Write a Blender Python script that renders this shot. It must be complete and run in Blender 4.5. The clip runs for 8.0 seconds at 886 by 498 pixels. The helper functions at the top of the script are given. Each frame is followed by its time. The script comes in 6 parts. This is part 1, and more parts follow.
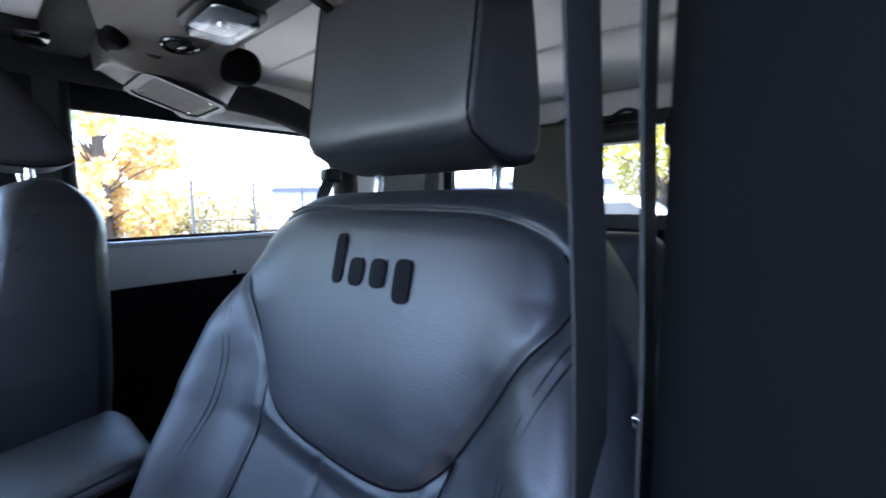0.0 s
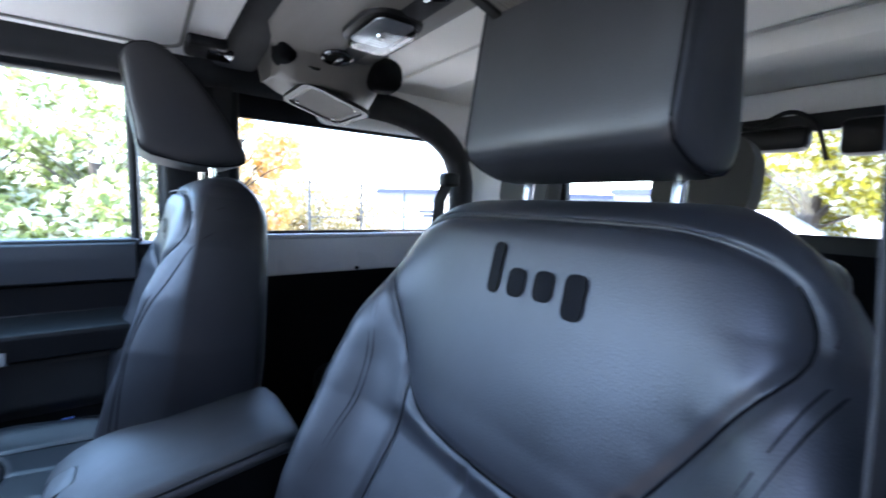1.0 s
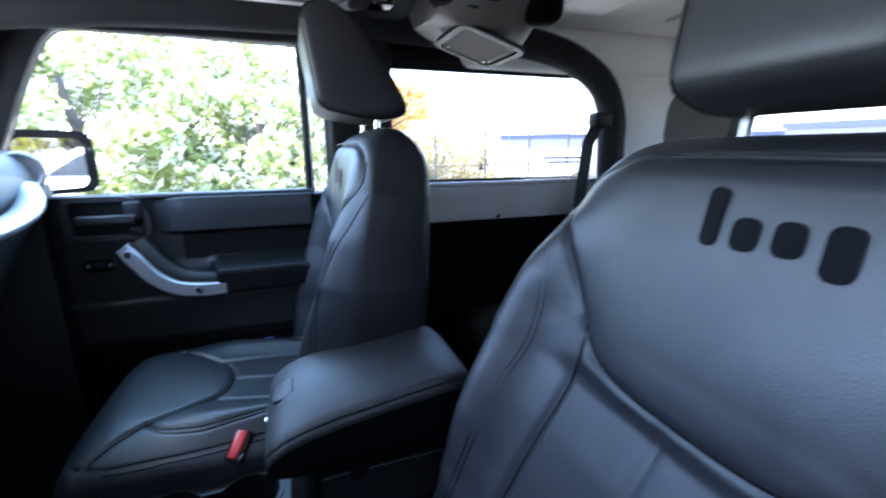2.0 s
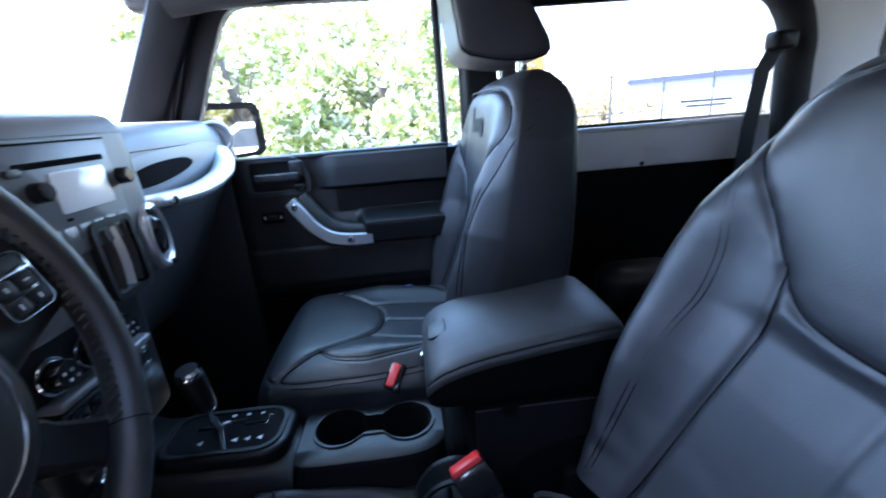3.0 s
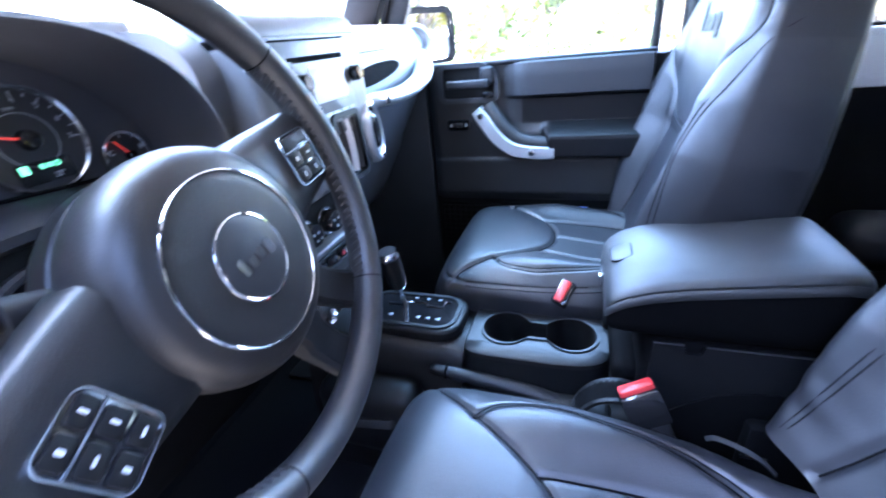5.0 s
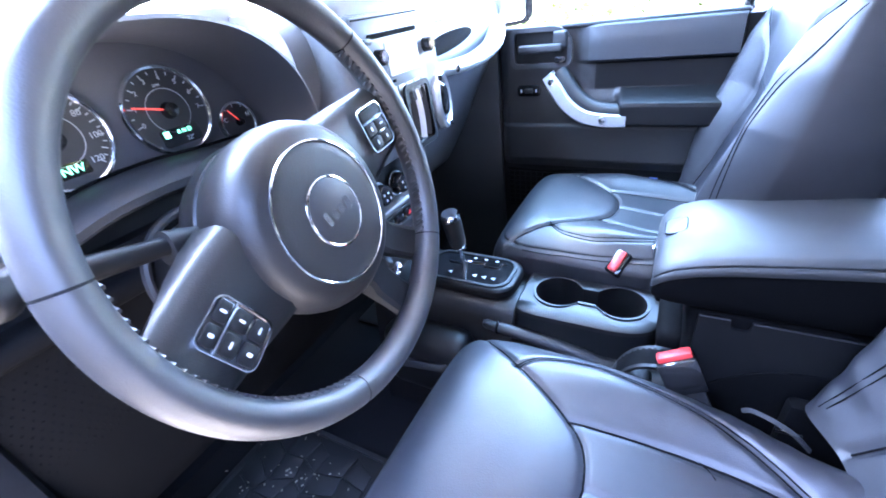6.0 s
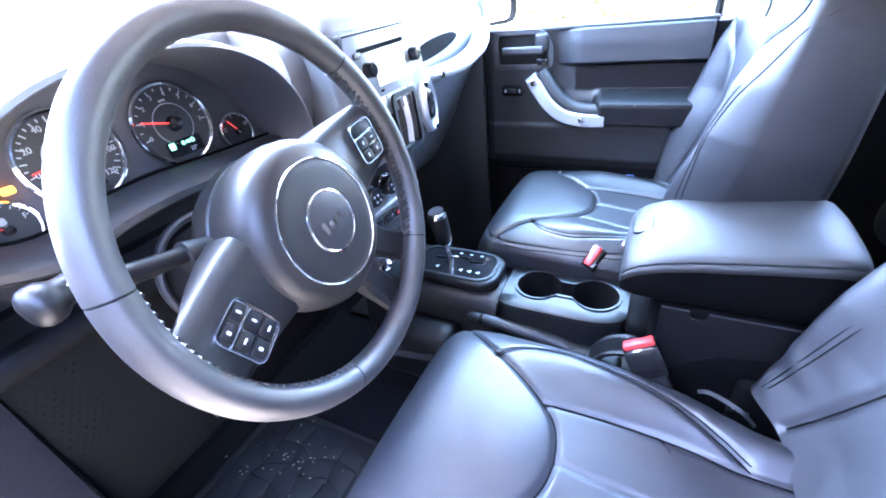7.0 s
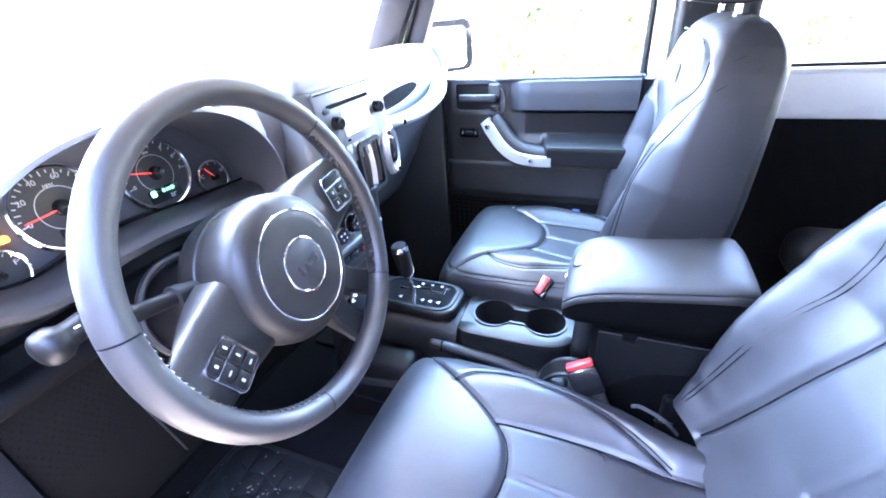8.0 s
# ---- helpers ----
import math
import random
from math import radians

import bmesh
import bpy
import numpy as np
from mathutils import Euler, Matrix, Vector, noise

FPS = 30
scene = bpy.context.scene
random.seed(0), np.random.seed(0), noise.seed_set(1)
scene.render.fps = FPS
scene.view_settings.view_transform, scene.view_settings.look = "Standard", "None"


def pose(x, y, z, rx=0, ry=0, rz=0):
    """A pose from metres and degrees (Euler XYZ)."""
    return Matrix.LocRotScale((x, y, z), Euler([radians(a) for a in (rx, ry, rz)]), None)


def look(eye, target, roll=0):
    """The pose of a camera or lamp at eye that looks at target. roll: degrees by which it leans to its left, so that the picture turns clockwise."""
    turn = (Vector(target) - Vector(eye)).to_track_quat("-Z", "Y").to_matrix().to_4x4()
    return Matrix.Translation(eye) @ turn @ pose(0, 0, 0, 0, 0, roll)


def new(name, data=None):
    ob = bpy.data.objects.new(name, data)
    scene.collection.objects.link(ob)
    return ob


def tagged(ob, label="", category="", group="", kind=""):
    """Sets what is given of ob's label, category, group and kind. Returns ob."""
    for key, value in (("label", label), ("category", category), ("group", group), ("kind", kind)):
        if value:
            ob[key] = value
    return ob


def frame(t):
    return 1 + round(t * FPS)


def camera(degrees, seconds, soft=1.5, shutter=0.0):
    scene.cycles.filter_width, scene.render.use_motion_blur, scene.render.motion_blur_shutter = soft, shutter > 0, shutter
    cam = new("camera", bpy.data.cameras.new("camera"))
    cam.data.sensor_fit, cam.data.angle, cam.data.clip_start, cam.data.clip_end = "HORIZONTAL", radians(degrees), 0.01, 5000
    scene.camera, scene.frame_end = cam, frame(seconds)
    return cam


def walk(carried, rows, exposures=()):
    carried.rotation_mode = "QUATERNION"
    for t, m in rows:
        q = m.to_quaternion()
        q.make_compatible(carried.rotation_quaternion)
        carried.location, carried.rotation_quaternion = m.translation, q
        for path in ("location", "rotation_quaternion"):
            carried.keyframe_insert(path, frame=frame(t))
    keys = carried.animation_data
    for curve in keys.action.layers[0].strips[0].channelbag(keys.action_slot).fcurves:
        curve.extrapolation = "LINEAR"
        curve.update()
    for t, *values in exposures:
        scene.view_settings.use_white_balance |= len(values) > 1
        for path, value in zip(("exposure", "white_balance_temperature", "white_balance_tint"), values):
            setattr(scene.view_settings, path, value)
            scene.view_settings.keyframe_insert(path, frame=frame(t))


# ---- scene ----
cam = camera(93.1, 8.0, soft=1.8, shutter=0.5)
PATH = [
    (0, (-0.741, 0.084, 1.404), (0.582, -1.398, 1.173), -0.4),
    (0.5, (-0.71, 0.098, 1.404), (0.749, -1.254, 1.196), 0.9),
    (1, (-0.679, 0.129, 1.408), (0.936, -1.03, 1.192), 1.8),
    (1.5, (-0.65, 0.158, 1.407), (1.091, -0.779, 1.108), 2.1),
    (2, (-0.629, 0.188, 1.404), (1.208, -0.453, 0.94), -0.3),
    (2.2, (-0.619, 0.203, 1.401), (1.24, -0.318, 0.879), -0.9),
    (3.3, (-0.617, 0.264, 1.379), (1.267, 0.299, 0.709), -4.9),
    (3.5, (-0.614, 0.273, 1.382), (1.25, 0.397, 0.668), -4.7),
    (4, (-0.618, 0.287, 1.382), (1.202, 0.6, 0.613), -6.5),
    (4.5, (-0.629, 0.303, 1.373), (1.126, 0.767, 0.533), -5.0),
    (5, (-0.637, 0.309, 1.369), (1.039, 0.92, 0.464), -5.9),
    (5.2, (-0.645, 0.288, 1.36), (0.966, 1.016, 0.424), -5.9),
    (6.3, (-0.697, 0.261, 1.413), (0.764, 1.157, 0.383), -8.0),
    (6.5, (-0.703, 0.254, 1.421), (0.756, 1.145, 0.384), -7.7),
    (7, (-0.716, 0.238, 1.44), (0.751, 1.075, 0.369), -7.5),
    (7.5, (-0.737, 0.218, 1.472), (0.801, 0.971, 0.439), -6.1),
    (8, (-0.764, 0.202, 1.498), (0.829, 0.9, 0.512), -4.9),
]
EXPOSE = [(0.0, 4.3, 5900, 16), (1.0, 4.4, 5900, 16), (2.2, 4.15, 5900, 16), (3.5, 4.55, 5850, 17), (5.2, 6.32, 5800, 22), (6.3, 7.03, 5900, 24), (8.0, 7.18, 6250, 25)]
walk(cam, [(t, look(eye, target, roll)) for t, eye, target, roll in PATH], EXPOSE)

# ---- daylight ----
SUN_ELEV, SUN_FROM = 69.0, (0.22, 0.975)
world = bpy.data.worlds.new("sky")
scene.world = world
world.use_nodes = True
wn = world.node_tree.nodes
sky = wn.new("ShaderNodeTexSky")
sky.sky_type = "NISHITA"
sky.sun_disc = False
sky.sun_elevation = radians(SUN_ELEV)
sky.sun_rotation = math.atan2(SUN_FROM[0], SUN_FROM[1])
wn["Background"].inputs["Strength"].default_value = 0.15
world.node_tree.links.new(sky.outputs[0], wn["Background"].inputs["Color"])
sun = new("sun", bpy.data.lights.new("sun", "SUN"))
sun.data.energy, sun.data.angle, sun.data.color = 3.4, radians(0.6), (1.0, 0.95, 0.88)
ce = math.cos(radians(SUN_ELEV))
sun.matrix_world = look((SUN_FROM[0] * ce * 20, SUN_FROM[1] * ce * 20, math.sin(radians(SUN_ELEV)) * 20), (0, 0, 0))

# the sky's light in the windscreen's opening
screen_light = new("windscreen_sky_light", bpy.data.lights.new("windscreen_sky_light", "AREA"))
screen_light.data.shape, screen_light.data.size, screen_light.data.size_y = "RECTANGLE", 1.16, 0.36
screen_light.data.energy, screen_light.data.color, screen_light.data.spread = 0.30, (0.42, 0.71, 1.0), radians(115)
screen_light.matrix_world = look((0, 0.925, 1.54), (0, 0.925 - 0.50, 1.54 - 0.866))

# the sky's light in the passenger window's opening
window_light = new("side_window_sky_light", bpy.data.lights.new("side_window_sky_light", "AREA"))
window_light.data.shape, window_light.data.size, window_light.data.size_y = "RECTANGLE", 0.66, 0.34
window_light.data.energy, window_light.data.color, window_light.data.spread = 0.18, (0.34, 0.66, 1.0), radians(120)
window_light.matrix_world = look((0.688, 0.48, 1.49), (0.688 - 0.55, 0.48, 1.49 - 0.835))


# ---- materials ----
def mat(name, color, rough=0.5, metal=0.0, grain=0.0, scale=200.0, vary=0.12, big=4.0, coat=0.0, spec=0.5, obj=True, emit=0.0):
    """A surface with tint variation at two scales and fine relief."""
    m = bpy.data.materials.new(name)
    m.use_nodes = True
    n, l = m.node_tree.nodes, m.node_tree.links
    b = n["Principled BSDF"]
    b.inputs["Metallic"].default_value = metal
    b.inputs["Specular IOR Level"].default_value = spec
    b.inputs["Coat Weight"].default_value = coat
    co = n.new("ShaderNodeTexCoord")
    n1, n2 = n.new("ShaderNodeTexNoise"), n.new("ShaderNodeTexNoise")
    n1.inputs["Scale"].default_value, n1.inputs["Detail"].default_value = big, 4
    n2.inputs["Scale"].default_value, n2.inputs["Detail"].default_value = scale, 3
    for q in (n1, n2):
        l.new(co.outputs["Object"], q.inputs["Vector"])
    add = n.new("ShaderNodeMath")
    l.new(n1.outputs[0], add.inputs[0]), l.new(n2.outputs[0], add.inputs[1])
    mr = n.new("ShaderNodeMapRange")
    mr.inputs["From Min"].default_value, mr.inputs["From Max"].default_value = 0.6, 1.4
    mr.inputs["To Min"].default_value, mr.inputs["To Max"].default_value = 1 - vary, 1 + vary
    l.new(add.outputs[0], mr.inputs["Value"])
    mul = n.new("ShaderNodeVectorMath")
    mul.operation = "SCALE"
    mul.inputs[0].default_value = color
    l.new(mr.outputs[0], mul.inputs["Scale"])
    l.new(mul.outputs[0], b.inputs["Base Color"])
    rr = n.new("ShaderNodeMapRange")
    rr.inputs["From Min"].default_value, rr.inputs["From Max"].default_value = 0.3, 0.7
    rr.inputs["To Min"].default_value, rr.inputs["To Max"].default_value = max(0.02, rough * 0.85), min(1, rough * 1.15)
    l.new(n1.outputs[0], rr.inputs["Value"]), l.new(rr.outputs[0], b.inputs["Roughness"])
    if grain:
        bump = n.new("ShaderNodeBump")
        bump.inputs["Strength"].default_value, bump.inputs["Distance"].default_value = min(1.0, grain), 0.001
        l.new(n2.outputs[0], bump.inputs["Height"]), l.new(bump.outputs[0], b.inputs["Normal"])
    if emit:
        l.new(mul.outputs[0], b.inputs["Emission Color"])
        b.inputs["Emission Strength"].default_value = emit
    return m


def leather_mat(name, color, rough, crease=0.16):
    """Leather: pebble cells as relief over soft creases."""
    m = mat(name, color, rough, grain=0.0, scale=60, vary=0.18, big=6, spec=0.76)
    n, l = m.node_tree.nodes, m.node_tree.links
    co = n["Texture Coordinate"]
    vor = n.new("ShaderNodeTexVoronoi")
    vor.inputs["Scale"].default_value = 520
    wr = n.new("ShaderNodeTexNoise")
    wr.inputs["Scale"].default_value, wr.inputs["Detail"].default_value = 28, 5
    l.new(co.outputs["Object"], vor.inputs["Vector"]), l.new(co.outputs["Object"], wr.inputs["Vector"])
    b1, b2 = n.new("ShaderNodeBump"), n.new("ShaderNodeBump")
    b1.inputs["Strength"].default_value, b1.inputs["Distance"].default_value = 0.22, 0.0005
    b2.inputs["Strength"].default_value, b2.inputs["Distance"].default_value = crease, 0.004
    l.new(vor.outputs["Distance"], b1.inputs["Height"]), l.new(wr.outputs[0], b2.inputs["Height"])
    l.new(b2.outputs[0], b1.inputs["Normal"]), l.new(b1.outputs[0], n["Principled BSDF"].inputs["Normal"])
    return m


def glass_mat(name, tint, rough=0.0):
    m = bpy.data.materials.new(name)
    m.use_nodes = True
    n, l = m.node_tree.nodes, m.node_tree.links
    n.remove(n["Principled BSDF"])
    tr, gl, mx, fr = n.new("ShaderNodeBsdfTransparent"), n.new("ShaderNodeBsdfGlossy"), n.new("ShaderNodeMixShader"), n.new("ShaderNodeFresnel")
    tr.inputs["Color"].default_value = (*tint, 1)
    gl.inputs["Roughness"].default_value = rough
    fr.inputs["IOR"].default_value = 1.35
    l.new(fr.outputs[0], mx.inputs[0]), l.new(tr.outputs[0], mx.inputs[1]), l.new(gl.outputs[0], mx.inputs[2])
    l.new(mx.outputs[0], n["Material Output"].inputs["Surface"])
    return m


LEATHER = leather_mat("black leather", (0.0083, 0.0089, 0.0124), 0.50, 0.09)
LEATHER2 = leather_mat("black smooth leather insert", (0.0140, 0.0147, 0.0187), 0.47, 0.05)
RIMSKIN = leather_mat("smooth black rim leather", (0.014, 0.014, 0.0155), 0.48, 0.02)
STITCH = mat("dark embroidery", (0.006, 0.006, 0.007), 0.8, grain=0.5, scale=900, spec=0.12)
SEAM = mat("black sewn seam", (0.0032, 0.0032, 0.004), 0.9, spec=0.06)
DOORPAD = mat("dark grey padded door vinyl", (0.030, 0.031, 0.034), 0.42, grain=0.3, scale=500)
VINYL = leather_mat("black armrest vinyl", (0.0085, 0.0087, 0.0094), 0.66, 0.04)
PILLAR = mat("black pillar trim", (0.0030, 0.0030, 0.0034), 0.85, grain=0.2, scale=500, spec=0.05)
SKIRT = mat("matt black armrest skirt", (0.005, 0.005, 0.0056), 0.64, grain=0.3, scale=500, spec=0.10)
FAINT = mat("tone-on-tone embroidery", (0.010, 0.010, 0.012), 0.6, grain=0.4, scale=900)
PLASTIC = mat("black grained plastic", (0.0046, 0.0046, 0.0052), 0.46, grain=0.25, scale=700, spec=0.27)
PLASTIC2 = mat("dark grey grained plastic", (0.016, 0.0164, 0.018), 0.44, grain=0.3, scale=600, spec=0.42)
DOORSKIN = mat("charcoal grained door skin", (0.016, 0.0165, 0.018), 0.5, grain=0.3, scale=650)
SPOKE = mat("black soft spoke plastic", (0.006, 0.006, 0.0064), 0.42, grain=0.25, scale=700, spec=0.4)
# darker than real black plastic: shade at knee panel and armrest box is in the colour
KNEE = mat("shade-darkened matt black plastic", (0.0022, 0.0022, 0.0025), 0.75, grain=0.3, scale=650, spec=0.06)
DASHPAD = mat("charcoal soft dash skin", (0.090, 0.090, 0.098), 0.46, grain=0.35, scale=650)
GLOSS = mat("black gloss plastic", (0.010, 0.010, 0.011), 0.12)
CARPET = mat("black carpet", (0.009, 0.009, 0.0098), 0.95, grain=1.0, scale=900, spec=0.02)
RUBBER = mat("black rubber", (0.006, 0.006, 0.0064), 0.6, grain=0.2, scale=300)
SILVER = mat("satin silver plastic", (0.55, 0.57, 0.60), 0.32, metal=0.7, vary=0.05)
CHROME = mat("chrome", (0.82, 0.83, 0.85), 0.08, metal=1.0, vary=0.02)
STEEL = mat("bright steel post", (0.72, 0.73, 0.75), 0.16, metal=1.0, vary=0.03)
WHITE = mat("white car paint", (0.78, 0.79, 0.80), 0.3, coat=0.5, vary=0.03)
LINER = mat("off-white moulded roof liner", (0.86, 0.835, 0.785), 0.7, grain=0.2, scale=300, vary=0.05)
TAUPE = mat("taupe grey moulded plastic", (0.17, 0.158, 0.138), 0.55, grain=0.3, scale=500)
PAD = mat("black padded cloth sleeve", (0.010, 0.010, 0.011), 0.85, grain=0.8, scale=500)
GREYCLOTH = mat("dark grey seat cloth", (0.04, 0.038, 0.034), 0.85, grain=0.7, scale=600)
WEB = mat("black belt webbing", (0.0062, 0.0066, 0.0080), 0.6, grain=0.8, scale=1200)
RED = mat("red push button", (0.60, 0.03, 0.03), 0.35, vary=0.05)
NEEDLE = mat("red gauge needle", (0.7, 0.05, 0.03), 0.4, emit=0.015)
GAUGE = mat("black gauge face", (0.024, 0.024, 0.027), 0.35)
MARK = mat("white gauge marking", (0.45, 0.47, 0.50), 0.6)
GREENLIT = mat("lit green display digits", (0.15, 0.75, 0.40), 0.5, emit=0.06)
AMBER = mat("lit amber warning lamp", (1.0, 0.30, 0.02), 0.5, emit=0.06)
GLASS = glass_mat("clear window glass", (0.93, 0.95, 0.94))
LENSMAT = glass_mat("clear lamp lens", (0.85, 0.87, 0.88), 0.08)
MIRRORMAT = mat("mirror silvering", (0.9, 0.91, 0.92), 0.02, metal=1.0, vary=0.0)
BOSS = mat("charcoal soft boss skin", (0.0092, 0.0082, 0.0080), 0.44, grain=0.3, scale=600, spec=0.4)
STACK = mat("satin graphite trim", (0.125, 0.128, 0.136), 0.40, metal=0.25, grain=0.15, scale=700, vary=0.06)
PAPER = mat("white screen film", (0.85, 0.86, 0.87), 0.25, vary=0.03, coat=0.6)
ASPHALT = mat("pale sun-bleached asphalt", (0.15, 0.145, 0.135), 0.9, grain=0.8, scale=60, vary=0.3, big=0.6)


# ---- mesh helpers ----
def link(name, bm, material, parent=None, label="", smooth=True):
    me = bpy.data.meshes.new(name)
    bmesh.ops.recalc_face_normals(bm, faces=bm.faces)
    bm.to_mesh(me)
    bm.free()
    me.materials.append(material)
    if smooth:
        me.polygons.foreach_set("use_smooth", [True] * len(me.polygons))
        me.set_sharp_from_angle(angle=radians(40))
    ob = new(name, me)
    if parent:
        ob.parent = parent
    if label:
        ob["label"] = label
    return ob


part = link


def thing(name, label, category, group="", kind=""):
    return tagged(new(name), label, category, group, kind)


def rbox(c, size, r=0.01, seg=2, m=None, bm=None):
    """A box with rounded edges, its middle at c; m turns it about c."""
    b = bmesh.new()
    bmesh.ops.create_cube(b, size=1, matrix=Matrix.Diagonal((*size, 1)))
    if r > 0:
        bmesh.ops.bevel(b, geom=list(b.edges), offset=min(r, 0.49 * min(size)), segments=seg, affect="EDGES", profile=0.5)
    bmesh.ops.transform(b, matrix=Matrix.Translation(c) @ (m or Matrix()), verts=b.verts)
    return join(bm, b)


def join(bm, b):
    if bm is None:
        return b
    me = bpy.data.meshes.new("tmp")
    b.to_mesh(me)
    b.free()
    bm.from_mesh(me)
    bpy.data.meshes.remove(me)
    return bm


def loft(rings, cap=True, bm=None, wrap=True):
    b = bmesh.new()
    vs = [[b.verts.new(p) for p in ring] for ring in rings]
    n = len(rings[0])
    for a, c in zip(vs, vs[1:]):
        for i in range(n if wrap else n - 1):
            j = (i + 1) % n
            b.faces.new((a[i], a[j], c[j], c[i]))
    if cap:
        b.faces.new(vs[0][::-1])
        b.faces.new(vs[-1])
    return join(bm, b)


def smooth_path(pts, n=6):
    """Catmull-Rom through the points."""
    p = [Vector(q) for q in pts]
    p = [2 * p[0] - p[1]] + p + [2 * p[-1] - p[-2]]
    out = []
    for a, b, c, d in zip(p, p[1:], p[2:], p[3:]):
        for i in range(n):
            t = i / n
            out.append(0.5 * (2 * b + (c - a) * t + (2 * a - 5 * b + 4 * c - d) * t * t + (3 * b - a - 3 * c + d) * t ** 3))
    return out + [p[-2]]


def tube(pts, r, n=8, bm=None, flat=1.0, up=(0, 0, 1), closed=False, cap=True):
    """A tube along the points; flat squeezes it along the second cross axis."""
    pts = [Vector(p) for p in pts]
    rings = []
    m = len(pts)
    for i, p in enumerate(pts):
        a = pts[(i - 1) % m] if closed else pts[max(i - 1, 0)]
        c = pts[(i + 1) % m] if closed else pts[min(i + 1, m - 1)]
        d = (c - a).normalized()
        s = d.cross(Vector(up))
        if s.length < 1e-4:
            s = d.cross(Vector((1, 0, 0)))
        s.normalize()
        q = s.cross(d)
        rr = r[i] if isinstance(r, (list, tuple)) else r
        rings.append([p + s * rr * math.cos(2 * math.pi * k / n) + q * rr * flat * math.sin(2 * math.pi * k / n) for k in range(n)])
    if closed:
        rings.append(rings[0])
    b = loft(rings, cap and not closed)
    if closed:
        bmesh.ops.remove_doubles(b, verts=b.verts, dist=1e-6)
    return join(bm, b)


def strap(pts, width, thick, side, bm=None):
    """A flat band along the points; side: the way across it."""
    side = Vector(side).normalized()
    pts = [Vector(p) for p in pts]
    rings = []
    for i, p in enumerate(pts):
        d = (pts[min(i + 1, len(pts) - 1)] - pts[max(i - 1, 0)]).normalized()
        s = (side - d * side.dot(d)).normalized()
        q = s.cross(d)
        rings.append([p + s * a * width / 2 + q * b * thick / 2 for a, b in ((-1, -1), (1, -1), (1, 1), (-1, 1))])
    return loft(rings, True, bm)


def lathe(profile, n=32, m=None, bm=None):
    """Turns (radius, height) pairs about z."""
    rings = [[(r * math.cos(2 * math.pi * k / n), r * math.sin(2 * math.pi * k / n), z) for k in range(n)] for r, z in profile]
    b = loft(rings, True)
    bmesh.ops.remove_doubles(b, verts=b.verts, dist=1e-6)
    if m:
        bmesh.ops.transform(b, matrix=m, verts=b.verts)
    return join(bm, b)


def torus(R, r, n=48, k=10, m=None, bm=None):
    b = tube([(R * math.cos(2 * math.pi * i / n), R * math.sin(2 * math.pi * i / n), 0) for i in range(n)], r, k, closed=True)
    if m:
        bmesh.ops.transform(b, matrix=m, verts=b.verts)
    return join(bm, b)


def plate(outline, depth, r=0.003, m=None, bm=None, seg=2):
    """A slab of that outline in xy, from z 0 to depth, its edges rounded."""
    b = bmesh.new()
    f = b.faces.new([b.verts.new((x, y, 0)) for x, y in outline])
    ret = bmesh.ops.extrude_face_region(b, geom=[f])
    bmesh.ops.translate(b, vec=(0, 0, depth), verts=[v for v in ret["geom"] if isinstance(v, bmesh.types.BMVert)])
    bmesh.ops.recalc_face_normals(b, faces=b.faces)
    if r:
        top = [e for e in b.edges if all(abs(v.co.z - depth) < 1e-6 for v in e.verts)]
        bmesh.ops.bevel(b, geom=top, offset=r, segments=seg, affect="EDGES", profile=0.5)
    if m:
        bmesh.ops.transform(b, matrix=m, verts=b.verts)
    return join(bm, b)


def rrect(w, h, r, n=5, cx=0, cy=0):
    out = []
    for sx, sy, a0 in ((1, 1, 0), (-1, 1, 90), (-1, -1, 180), (1, -1, 270)):
        for k in range(n + 1):
            a = radians(a0 + 90 * k / n)
            out.append((cx + sx * (w / 2 - r) + r * math.cos(a), cy + sy * (h / 2 - r) + r * math.sin(a)))
    return out


def frame_plate(outer, inner, depth, m=None, bm=None):
    """A rim between two outlines of as many points."""
    b = bmesh.new()
    n = len(outer)
    rows = [[b.verts.new((x, y, z)) for x, y in o] for o, z in ((outer, 0), (outer, depth), (inner, depth), (inner, 0))]
    for i in range(n):
        j = (i + 1) % n
        for a in range(4):
            p, q = rows[a], rows[(a + 1) % 4]
            b.faces.new((p[i], p[j], q[j], q[i]))
    if m:
        bmesh.ops.transform(b, matrix=m, verts=b.verts)
    return join(bm, b)


def axes(o, ex, ey):
    """A pose at o with those x and y axes."""
    ex, ey = Vector(ex).normalized(), Vector(ey)
    ey = (ey - ex * ey.dot(ex)).normalized()
    ez = ex.cross(ey)
    return Matrix(((ex.x, ey.x, ez.x, o[0]), (ex.y, ey.y, ez.y, o[1]), (ex.z, ey.z, ez.z, o[2]), (0, 0, 0, 1)))


def words(text, size, m, material, parent, name="marking", depth=0.0004):
    """Raised lettering in the built-in font, centred on the pose m."""
    cu = bpy.data.curves.new("txt", "FONT")
    cu.body, cu.size, cu.extrude, cu.align_x, cu.align_y = text, size, depth, "CENTER", "CENTER"
    tmp = bpy.data.objects.new("txt", cu)
    scene.collection.objects.link(tmp)
    dg = bpy.context.evaluated_depsgraph_get()
    me = bpy.data.meshes.new_from_object(tmp.evaluated_get(dg))
    bpy.data.objects.remove(tmp)
    me.transform(m)
    me.materials.clear()
    me.materials.append(material)
    ob = new(name, me)
    ob.parent = parent
    return ob


# ---- the vehicle's shell ----
def interp(x, xs, ys):
    return float(np.interp(x, xs, ys))


BELT, RAILTOP, WALLX = 1.288, 1.296, 0.70

